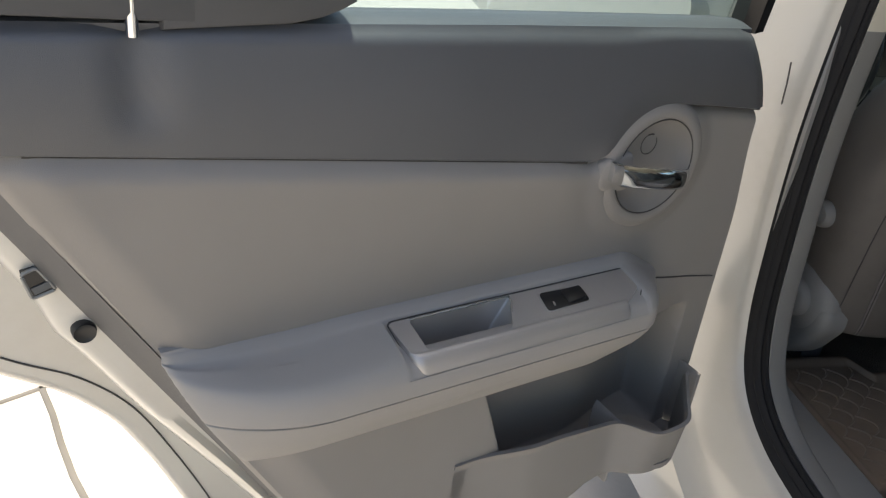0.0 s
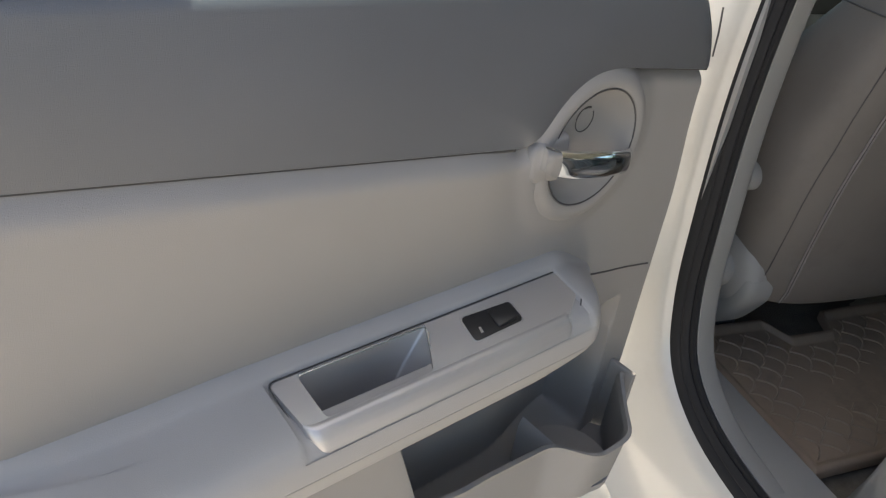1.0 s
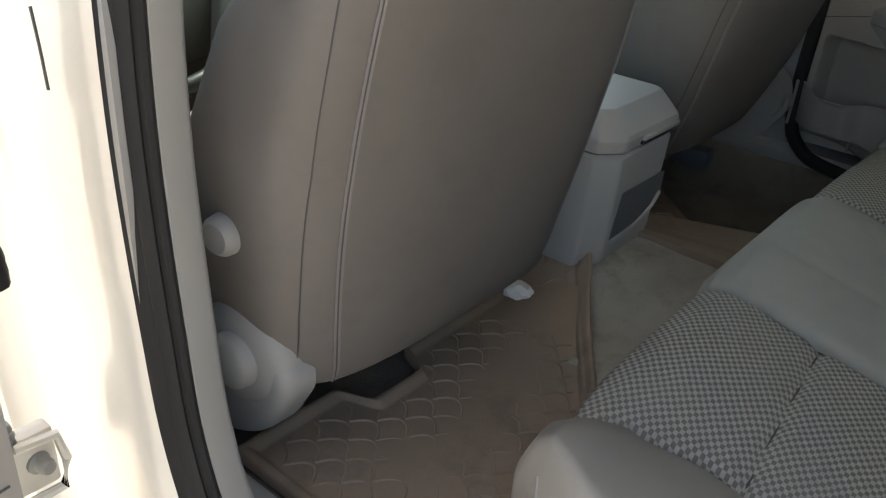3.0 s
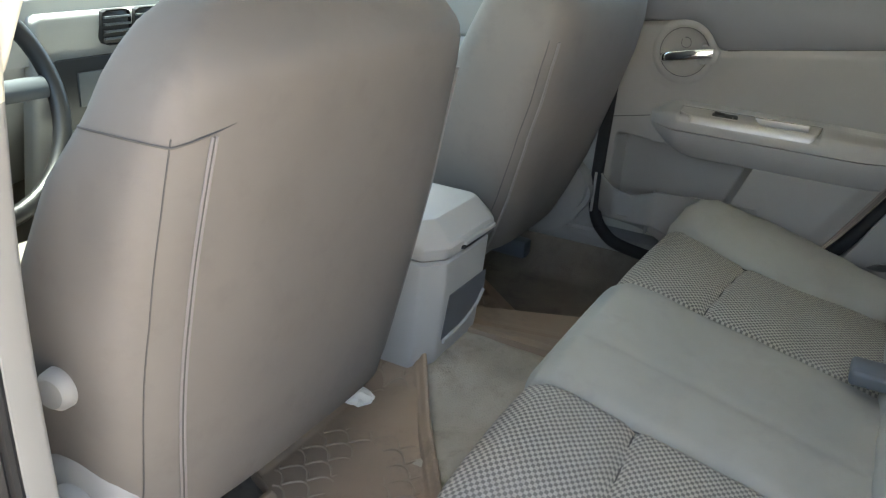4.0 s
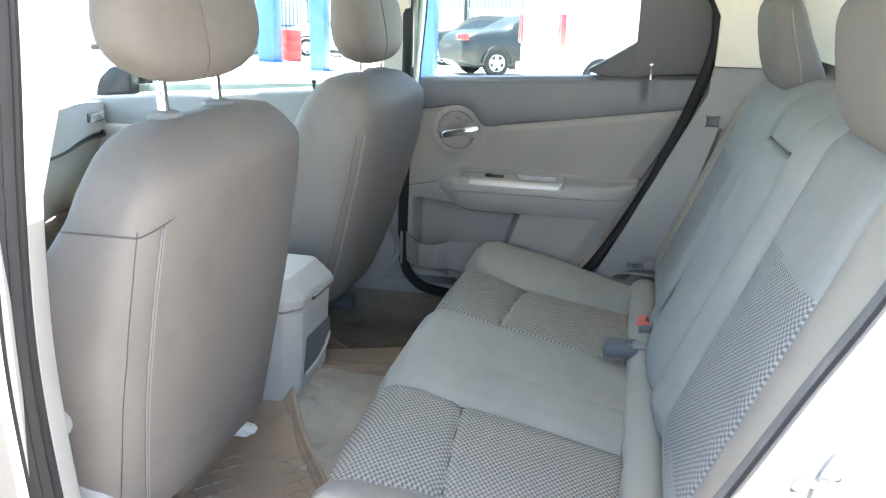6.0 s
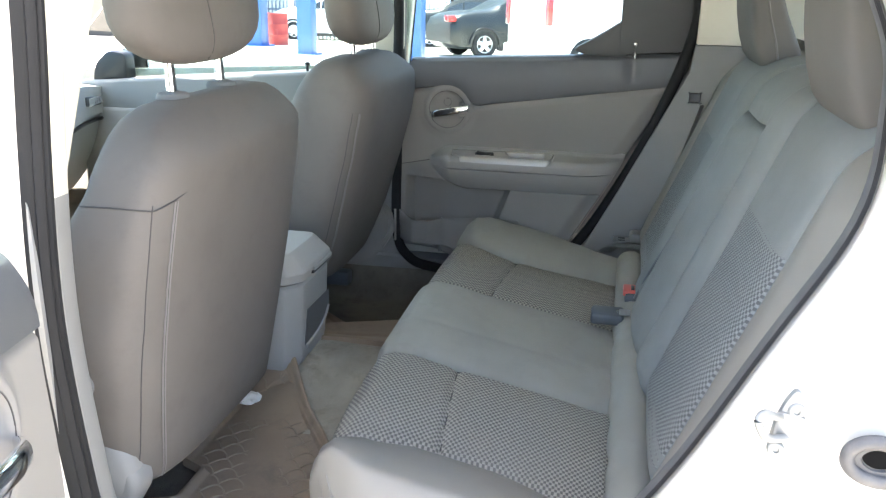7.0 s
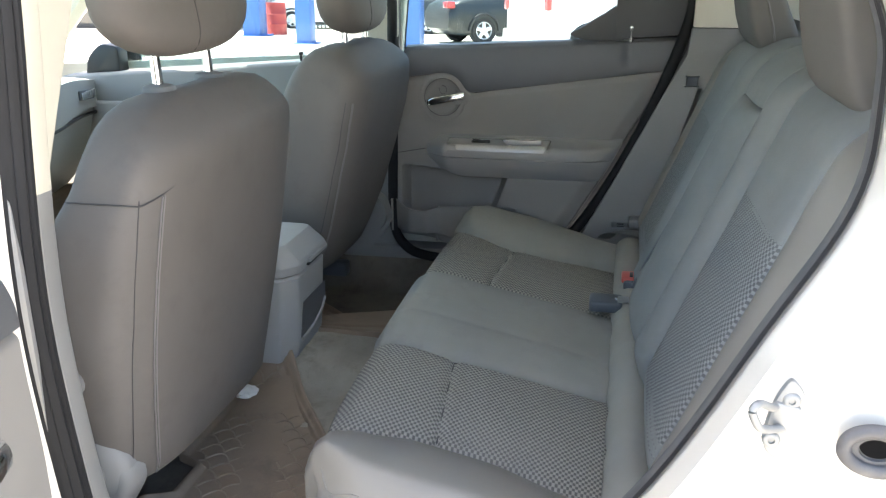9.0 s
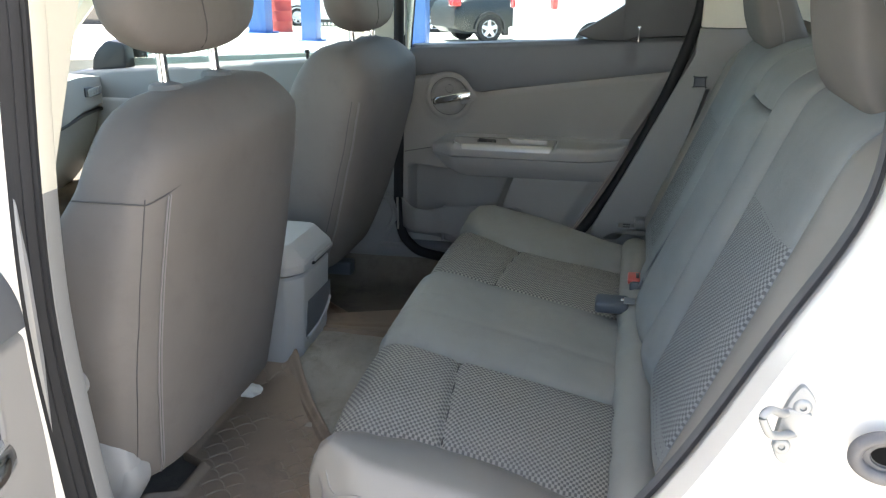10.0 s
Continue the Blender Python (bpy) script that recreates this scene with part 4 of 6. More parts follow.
def bench_height(x, y, t):
    a = abs(x)
    o = outer_seam(y)
    c = CENTRE_NEAR if x < 0 else CENTRE_FAR
    h = 0.0
    if a < c:
        h = 0.022 * (1 - (a / c) ** 4)
        h += groove(x, -0.095, 0.008, 0.0025) + groove(y, 0.095, 0.010, 0.002)
    elif a < o:
        s = (a - c) / (o - c)
        h = 0.010 * math.sin(math.pi * s) ** 0.6 - 0.018 * s
        h += groove(y, 0.013 - 0.02 * s, 0.009, 0.005) + groove(y, 0.013 - 0.02 * s, 0.0028, 0.004)
    else:
        s = (a - o) / (outer_edge(x, y) - 0.007 - o)
        h = -0.018 + 0.050 * math.sin(math.pi * min(1, s * 0.62)) ** 0.8 - 0.06 * step(0.75, 1.0, s)
    h += groove(a, c, 0.006, 0.008) + groove(a, o, 0.006, 0.009)
    return h * (1 - step(0.88, 1.0, t)) + 0.0015 * noise.noise((x * 9, y * 9, 3.3))


bench = thing("rear_bench", (0, -0.1, 0.30), "grey rear bench with checked woven panels and folded armrest", "car seat")


def bench_part(name, lo, hi, mat, nx, label, fold=0.0):
    """lo and hi give the side limits at a given length."""

    def fn(s, t):
        y, z = bench_profile(t)
        x = lo(y) + (hi(y) - lo(y)) * s
        n_up = 1 - step(0.74, 0.90, t)
        h = bench_height(x, y, t)
        return (x, y + min(h, 0.012) * (1 - n_up) - 0.035 * step(0.46, 0.66, abs(x)) * step(0.55, 0.9, t), z + h * n_up)

    part(name, sheet(fn, nx, 110, lambda s, t: (lo(0) + (hi(0) - lo(0)) * s, bench_profile(t)[0] * 0.9 - 0.02, 0.29)), mat, bench, label, sharp=70)


bench_part("centre_panel", lambda y: -CENTRE_NEAR, lambda y: CENTRE_FAR, M_CLOTH, 50, "plain grey cloth centre panel")
bench_part("woven_panel", lambda y: -outer_seam(y), lambda y: -0.21, M_WEAVE, 40, "checked woven cloth panel")
bench_part("woven_panel", lambda y: CENTRE_FAR, lambda y: outer_seam(y), M_WEAVE, 40, "checked woven cloth panel")
bench_part("side_bolster", lambda y: -0.672 + 0.05 * step(0.05, 0.17, y), lambda y: -outer_seam(y), M_BOLSTER, 30, "smooth grey vinyl bolster")
bench_part("side_bolster", lambda y: outer_seam(y), lambda y: outer_edge(1, y), M_CLOTH, 30, "smooth grey bolster")


def back_y(z):
    return -0.30 - (z - 0.46) * 0.40


rear_back = bench


def back_bulge(x, z):
    a = abs(x)
    top = 0.975 - 0.05 * step(0.50, 0.66, a)
    if a < 0.125:
        h = 0.03 * (1 - (a / 0.125) ** 4) * (1 - 0.55 * step(0.86, 0.89, z))
    elif a < 0.250:
        h = 0.022 * math.sin(math.pi * min(1.0, (a - 0.125) / 0.125)) ** 0.6
    elif a < 0.545:
        s = (a - 0.250) / 0.295
        h = 0.007 * (1 - (2 * s - 1) ** 6) + 0.001
    else:
        s = (a - 0.545) / 0.15
        h = 0.001 + 0.014 * math.sin(math.pi * min(1.0, s)) - 0.04 * s * s
    h += groove(a, 0.250, 0.006, 0.008) + groove(a, 0.125, 0.006, 0.014) + groove(a, 0.545, 0.006, 0.005)
    h -= 0.034 * step(0.50, 0.43, z)
    h += 0.002 * noise.noise((x * 7, z * 7, 1.7))
    return h, top


def back_part(name, x0, x1, z0, z1, mat, nx, nz, label, thick=0.09):
    def fn(s, t):
        x = x0 + (x1 - x0) * s
        zz = z0 + (z1 - z0) * t
        h, top = back_bulge(x, zz)
        over = max(0.0, zz - (top - 0.06)) / 0.06 if z1 > 0.9 else 0
        over = min(over, 1.6)
        z = min(zz, top - 0.06) + 0.06 * math.sin(min(over, 1) * math.pi / 2)
        y = back_y(z) + h - 0.075 * (1 - math.cos(min(over, 1) * math.pi / 2)) - 0.06 * max(0, over - 1)
        return (x, y, z)

    part(name, sheet(fn, nx, nz, lambda s, t: (x0 + (x1 - x0) * s, back_y(z0 + (z1 - z0) * t) - thick, z0 + (z1 - z0) * t * 0.97)), mat, rear_back, label, sharp=70)


# backrest parts take the cloth copies that carry shade in their colour
for sg in (-1, 1):
    xx = lambda a, b: (min(sg * a, sg * b), max(sg * a, sg * b))
    back_part("backrest_inner", *xx(0.125, 0.250), 0.40, 1.0, M_CLOTH_SHADED, 16, 70, "plain grey cloth strip")
    back_part("backrest_base", *xx(0.250, 0.545), 0.40, 0.52, M_CLOTH_SHADED, 30, 20, "plain grey cloth roll")
    back_part("backrest_woven", *xx(0.250, 0.545), 0.50, 0.80, M_WEAVE_SHADED, 30, 30, "checked woven cloth panel")
    back_part("backrest_upper", *xx(0.250, 0.545), 0.795, 1.0, M_CLOTH_SHADED, 30, 36, "plain grey cloth shoulder")
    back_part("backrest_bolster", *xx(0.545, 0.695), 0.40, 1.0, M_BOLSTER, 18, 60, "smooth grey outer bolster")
back_part("centre_armrest", -0.125, 0.125, 0.40, 0.885, M_CLOTH_SHADED, 24, 50, "folded-up centre armrest")
back_part("backrest_crown", -0.125, 0.125, 0.89, 1.0, M_CLOTH_SHADED, 24, 24, "plain grey cloth crown")


part("backrest_roll", tube([(-0.60 + 0.04 * i, -0.290 + 0.004 * noise.noise((i * 0.7, 1, 2)), 0.420 + 0.005 * noise.noise((i * 0.6, 4, 2))) for i in range(31)], [0.012] + [0.037 + 0.003 * noise.noise((i * 0.5, 7, 3)) for i in range(29)] + [0.012], 18), M_CLOTH, bench, "plain grey cloth roll below the backrest", sharp=80)


def ellipse_ring(cx, cy, z, a, b, n=28, power=2.6, tilt=0.0):
    out = []
    for j in range(n):
        t = 2 * math.pi * j / n
        c, s = math.cos(t), math.sin(t)
        out.append((cx + a * math.copysign(abs(c) ** (2 / power), c), cy + b * math.copysign(abs(s) ** (2 / power), s) + tilt * 0, z))
    return out


def head_restraint(cx, cy, z0, hgt, a, b, lean, mat, label, posts=True, cz=None, group="head restraints"):
    """A padded head restraint with its two posts; lean is the backward shift at its top."""
    h = thing("head_restraint", (cx, cy, z0), label, "head restraint", group=group)
    rings = []
    tab = [(0.0, 0.36, 0.36), (0.02, 0.50, 0.54), (0.06, 0.66, 0.74), (0.12, 0.81, 0.88), (0.20, 0.92, 0.97), (0.30, 0.985, 1.0), (0.42, 1.0, 1.0), (0.62, 0.97, 0.92), (0.8, 0.88, 0.74), (0.92, 0.74, 0.52), (0.98, 0.58, 0.30), (1.0, 0.40, 0.16)]
    for t, fa, fb in tab:
        rings.append(ellipse_ring(cx, cy + lean * (t - 0.2), z0 + hgt * t, a * fa, b * fb, 32, 2.8))
    part("cushion", loft(rings), mat, h, sharp=80)
    part("seam", tube([(cx - a * 0.22 * (0.6 + 0.4 * math.sin(math.pi * t)), cy + lean * (t - 0.2) - b * lerp_table([(q[0], q[2]) for q in tab], t) * 0.998, z0 + hgt * t) for t in [0.03 + 0.06 * i for i in range(16)]], 0.0011, 6), M_SEAM, h)
    if posts:
        for sx in (-1, 1):
            part("post", tube([(cx + sx * 0.075, cy + 0.004, z0 + 0.03), (cx + sx * 0.075, cy + 0.0, cz - 0.02)], 0.0075, 14), M_CHROME, h, "chrome post")
            part("post_collar", lathe([(0.0001, 0.012), (0.009, 0.012), (0.021, 0.009), (0.0235, 0.004), (0.022, -0.006), (0.0001, -0.006)], (cx + sx * 0.075, cy, cz), (0, 0, 1), 24), M_BELT, h, "grey plastic post collar")
    return h


def rear_restraint(cx):
    """A fixed wedge-shaped restraint that rises from the shoulder of the bench."""
    h = thing("head_restraint", (cx, -0.56, 0.93), "rear grey cloth head restraint on the bench back", "head restraint", group="head restraints")
    rings = []
    for z, y0, y1, a in ((0.925, -0.530, -0.62, 0.118), (0.945, -0.505, -0.60, 0.128), (0.965, -0.490, -0.585, 0.134), (1.0, -0.478, -0.568, 0.136), (1.05, -0.468, -0.545, 0.135), (1.085, -0.464, -0.532, 0.131), (1.105, -0.466, -0.524, 0.123), (1.118, -0.472, -0.518, 0.108), (1.124, -0.480, -0.510, 0.087)):
        rings.append(ellipse_ring(cx, (y0 + y1) / 2, z, a, (y0 - y1) / 2, 56, 7.0))
    part("cushion", loft(rings), M_REST, h, sharp=80)
    for sx in (-1, 1):
        part("seam", tube([(cx + sx * a, y, z) for z, y, a in ((0.965, -0.530, 0.1342), (1.0, -0.522, 0.1362), (1.05, -0.506, 0.1352), (1.085, -0.498, 0.1312), (1.105, -0.495, 0.1232))], 0.0022, 6), M_ZIP, h, "pale piped seam")
    return h


rear_restraint(-0.385)
rear_restraint(0.40)


# stitched creases of the cushion
def cushion_at(x, y, lift):
    lo_t, hi_t = 0.0, 0.84
    for _ in range(24):
        m = 0.5 * (lo_t + hi_t)
        if bench_profile(m)[0] < y:
            lo_t = m
        else:
            hi_t = m
    n_up = 1 - step(0.74, 0.90, lo_t)
    h = bench_height(x, y, lo_t)
    return (x, y + min(h, 0.012) * (1 - n_up) - 0.035 * step(0.46, 0.66, abs(x)) * step(0.55, 0.9, lo_t), bench_profile(lo_t)[1] + h * n_up + lift)


for sg, c in ((-1, CENTRE_NEAR), (1, CENTRE_FAR)):
    part("panel_seam", tube([cushion_at(sg * (c + 0.0005), y, 0.0006) for y in [-0.25 + 0.0158 * i for i in range(25)]], 0.0010, 6), M_SEAM, bench, "dark stitched seam")
    part("crease_seam", tube([cushion_at(sg * (c + 0.005 + (outer_seam(0.0) - c - 0.009) * i / 20), 0.013 - 0.02 * i / 20, 0.0004) for i in range(21)], 0.0013, 6), M_SEAM, bench, "dark stitched crease")
    part("edge_seam", tube([cushion_at(sg * (outer_seam(y) + 0.001), y, 0.0005) for y in [-0.24 + 0.0155 * i for i in range(25)]], 0.0011, 6), M_SEAM, bench, "dark stitched seam")
part("bolster_piping", tube([cushion_at(p.x, p.y, 0.0004) for p in smooth_path([Vector((-x, y, 0)) for x, y in ((0.612, 0.134), (0.630, 0.116), (0.640, 0.09), (0.645, 0.055), (0.648, 0.02), (0.649, -0.03))], 6)], 0.0014, 6), M_BOLSTER, bench, "stitched bolster edge")


# ---- front seats ----
def front_seat(cx, dy, label, slim=0.0, reclined=False):
    s = thing("front_seat", (cx, 0.55 + dy, 0.30), label, "car seat", group="front seats")
    rows = [(0.424, 0.165, 0.03, 0.6), (0.427, 0.201, 0.006, 0.94), (0.436, 0.209, 0.0, 1.0), (0.48, 0.220, 0.0, 1.0), (0.56, 0.238, 0.0, 1.0), (0.68, 0.258, 0.0, 1.0), (0.78, 0.252, 0.0, 1.0), (0.835, 0.245, 0.0, 1.0), (0.845, 0.243, 0.0, 1.0), (0.856, 0.2405, 0.0, 1.0), (0.872, 0.237, 0.0, 1.0), (0.886, 0.231, 0.002, 0.98), (0.897, 0.223, 0.009, 0.93), (0.912, 0.209, 0.024, 0.82), (0.926, 0.186, 0.040, 0.69), (0.937, 0.150, 0.055, 0.54), (0.944, 0.08, 0.070, 0.32)]
    out = -1 if cx < 0 else 1
    flare = lambda z: lerp_table([(0.42, 1.295), (0.50, 1.295), (0.56, 1.265), (0.70, 1.18), (0.76, 1.16), (0.80, 1.13), (0.85, 1.10), (0.90, 1.06), (0.94, 1.0)], z) - slim * step(0.84, 0.66, z)
    yr = lambda z: 0.300 + dy + (0.835 - z) * 0.115
    thick = lambda z: lerp_table([(0.66, 0.20), (0.76, 0.182), (0.80, 0.160), (0.84, 0.138), (0.90, 0.130), (0.95, 0.125)], z)
    if reclined:
        yr = lambda z: lerp_table([(0.37, 0.432), (0.46, 0.387), (0.55, 0.350), (0.65, 0.319), (0.74, 0.295), (0.82, 0.281), (0.95, 0.270)], z)
        thick = lambda z: lerp_table([(0.50, 0.24), (0.80, 0.215), (0.90, 0.18), (0.95, 0.15)], z)
    trim_in = lambda z: lerp_table([(0.42, 0.050), (0.50, 0.042), (0.60, 0.033), (0.70, 0.025), (0.80, 0.014), (0.885, 0.007), (0.897, 0.002), (0.912, -0.005), (0.926, -0.018), (0.937, -0.036), (0.944, -0.060)], z)
    rings = []
    for z, hw, sh, fat in rows:
        y0, depth = yr(z) + sh, thick(z) * fat
        ring = []
        n = 96
        for j in range(n):
            t = 2 * math.pi * j / n
            c, q = math.cos(t), math.sin(t)
            x = (hw * flare(z) if c * out > 0 else hw - trim_in(z)) * math.copysign(abs(c) ** 0.47, c)
            y = depth * 0.5 * math.copysign(abs(q) ** 0.47, q)
            if q > 0:
                y -= 0.045 * max(0.0, 1 - (x / (hw * 0.72)) ** 4) * fat
            ring.append((cx + x, y0 + depth * 0.5 + y, z))
        rings.append(ring)
    part("backrest", loft(rings), M_SEAT, s, "smooth grey vinyl backrest", sharp=80)

    def rear_face(x, z):
        hw = lerp_table([(r[0], r[1]) for r in rows], z)
        hw = hw * flare(z) if x * out > 0 else hw - trim_in(z)
        depth = thick(z) * lerp_table([(r[0], r[3]) for r in rows], z)
        sh = lerp_table([(r[0], r[2]) for r in rows], z)
        k = min(0.999, abs(x) / hw)
        return yr(z) + sh + depth * 0.5 - depth * 0.5 * (1 - k ** 4.25) ** (1 / 4.25)

    for sx in ((-out,) if reclined else (out, -out)):
        bow = lambda z: 0.257 + 0.020 * math.sin(math.pi * (z - 0.40) / 0.44) if sx == out else 0.965 * (lerp_table([(r[0], r[1]) for r in rows], z) - trim_in(z))
        pts = [(cx + sx * bow(z), rear_face(sx * bow(z), z) - 0.0007, z) for z in [0.432 + 0.0202 * i for i in range(21)]]
        part("seam", tube(pts, 0.0008, 6), M_SEAM, s)
        bow2 = lambda z: bow(z) - (0.037 if sx == out else 0.012)
        pts = [(cx + sx * bow2(z), rear_face(sx * bow2(z), z) - 0.0008, z) for z in [0.432 + 0.0201 * i for i in range(21)]]
        part("piping", tube(pts, 0.0014, 8), M_ZIP, s, "pale zip piping")
        part("piping", tube([(p[0] + sx * 0.0052, p[1] + 0.0002, p[2]) for p in pts], 0.0013, 8), M_ZIP, s, "pale zip piping")
        part("piping_seam", tube([(p[0] + sx * 0.0024, p[1] + 0.0006, p[2]) for p in pts], 0.0012, 6), M_SEAM, s)
    for sx in (() if reclined else (out,)):
        arc = []
        for i in range(49):
            ang = -1.00 + 1.50 * i / 48
            c, q = math.cos(ang), math.sin(ang)
            side_x = 0.245 * (flare(0.832) if sx == out else 1.0)
            x = side_x * c ** 0.47 * 1.002
            z = 0.829 + 0.26 * max(0.0, 0.255 - x) + 0.30 * max(0.0, x - 0.258)
            hw = lerp_table([(r[0], r[1]) for r in rows], z)
            hw = hw * flare(z) if sx == out else hw - trim_in(z)
            dep = thick(z)
            arc.append((cx + sx * (hw * c ** 0.47 + 0.0010), yr(z) + dep * 0.5 + dep * 0.5 * math.copysign(abs(q) ** 0.47, q) - 0.0009, z))
        part("shoulder_seam", tube(arc, [0.0010 * min(1.0, 0.15 + i / 8) for i in range(49)], 6), M_SEAM, s)
    # cushion and base
    part("seat_cushion", sheet(lambda a, t: (cx - 0.26 + 0.52 * a, 0.47 + dy + 0.47 * t, 0.47 + 0.05 * t + 0.035 * abs(2 * a - 1) ** 3 - 0.04 * step(0.93, 1, t) - 0.05 * step(0.95, 1.0, abs(2 * a - 1))), 24, 20, lambda a, t: (cx - 0.25 + 0.5 * a, 0.49 + dy + 0.43 * t, 0.36)), M_SEAT, s)
    part("side_shield", prism(rounded([(0.45, 0.342), (0.80, 0.345), (0.82, 0.42), (0.62, 0.46), (0.47, 0.500), (0.41, 0.498), (0.366, 0.470), (0.362, 0.440), (0.40, 0.375)], 0.03), 0.0, 0.04, lambda v: (cx + out * (0.25 + v[2]), v[0] + dy, v[1]), 0.018, 4), M_TRIM, s, "grey plastic seat side shield")
    part("recline_knob", lathe([(0.0001, 0.034), (0.014, 0.033), (0.019, 0.027), (0.020, 0.016), (0.016, 0.006), (0.011, 0.0), (0.011, -0.02)], (cx + out * 0.286, 0.422 + dy, 0.604), (out, -0.15, 0), 24), M_TRIM, s, "grey round knob")
    part("hinge_cover", lathe([(0.0001, 0.036), (0.022, 0.035), (0.028, 0.030), (0.030, 0.020), (0.046, 0.017), (0.057, 0.010), (0.061, 0.0), (0.061, -0.04)], (cx + out * 0.278, 0.428 + dy, 0.462), (out, -0.1, 0), 32), M_TRIM, s)
    for rx in (-0.19, 0.19):
        part("rail", box((cx + rx - 0.02, 0.47 + dy, 0.295), (cx + rx + 0.02, 0.90 + dy, 0.335), 0.006), M_BUCKLE, s, "dark steel seat rail")
    return s


front_seat(-0.378, 0.0, "driver seat in smooth grey vinyl with zip piping")
front_seat(0.374, -0.005, "reclined passenger seat in smooth grey vinyl with zip piping", 0.26, True)
head_restraint(-0.378, 0.385, 0.988, 0.195, 0.188, 0.050, 0.02, M_SEAT, "grey vinyl head restraint on chrome posts", cz=0.940)
head_restraint(0.374, 0.360, 0.964, 0.195, 0.178, 0.050, 0.02, M_SEAT, "grey vinyl head restraint on chrome posts", cz=0.934)

# ---- centre console ----
con = thing("centre_console", (0, 0.5, 0.32), "grey plastic centre console with lidded armrest box", "console")


def con_section(z, y0, hw, cham, y1=1.10):
    """Cross-section with chamfered rear corners."""
    z -= 0.011 * step(0.33, 0.50, z)
    return [(x, y, z) for x, y in rounded([(-hw, y1), (-hw, y0 + cham), (-hw + cham * 1.25, y0), (hw - cham * 1.25, y0), (hw, y0 + cham), (hw, y1)], 0.006, 3)]


part("console_body", loft([con_section(*r) for r in ((0.312, 0.392, 0.096, 0.024), (0.322, 0.378, 0.099, 0.026), (0.345, 0.366, 0.100, 0.026), (0.38, 0.360, 0.101, 0.026), (0.47, 0.355, 0.102, 0.026), (0.538, 0.352, 0.104, 0.026), (0.543, 0.355, 0.101, 0.026))]), M_PLASTIC, con, sharp=25)
part("console_foot", box((-0.106, 0.42, 0.305), (-0.094, 0.78, 0.345), 0.004), M_PLASTIC, con)
part("lid", loft([con_section(*r) for r in ((0.546, 0.358, 0.101, 0.026, 0.68), (0.548, 0.350, 0.107, 0.026, 0.68), (0.566, 0.346, 0.109, 0.026, 0.68), (0.573, 0.348, 0.107, 0.026, 0.68), (0.599, 0.374, 0.086, 0.014, 0.66), (0.602, 0.380, 0.082, 0.012, 0.65))]), M_PLASTIC, con, "hinged lid with bevelled rim", sharp=25)
part("lid_catch", box((-0.035, 0.3435, 0.541), (0.072, 0.352, 0.5465), 0.001), M_BLACK, con, "dark catch slot")
part("catch_bar", box((-0.032, 0.3415, 0.5465), (0.072, 0.350, 0.555), 0.002), M_PLASTIC, con)
rear_y = lambda z: lerp_table([(0.334, 0.366), (0.369, 0.360), (0.459, 0.355), (0.527, 0.352)], z)
# flush dark plate in place of an open tray, its shade put into colour
part("tray_shade", prism([(-0.060, 0.394), (-0.050, 0.468), (0.078, 0.468), (0.080, 0.436), (0.062, 0.414), (0.02, 0.400)], 0.0, 0.0012, lambda v: (v[0], rear_y(v[1]) - v[2], v[1])), M_DARK, con, "flat dark plate standing for the tray shade")
lip = smooth_path([(-0.055, 0.390), (-0.02, 0.391), (0.02, 0.398), (0.055, 0.411), (0.076, 0.432)], 6)
part("tray_lip", tube([(p.x, rear_y(p.y) - 0.0005, p.y) for p in [Vector((q[0], q[1], 0)) for q in lip]], 0.0045, 8), M_PLASTIC, con)

# ---- floor mats ----
M_RIDGE = surface("worn beige rubber ridges", (0.270, 0.206, 0.150), 0.65, vary=0.12, grain=500, grain_depth=0.0004, stain=(0.24, 0.185, 0.135), stain_scale=9)


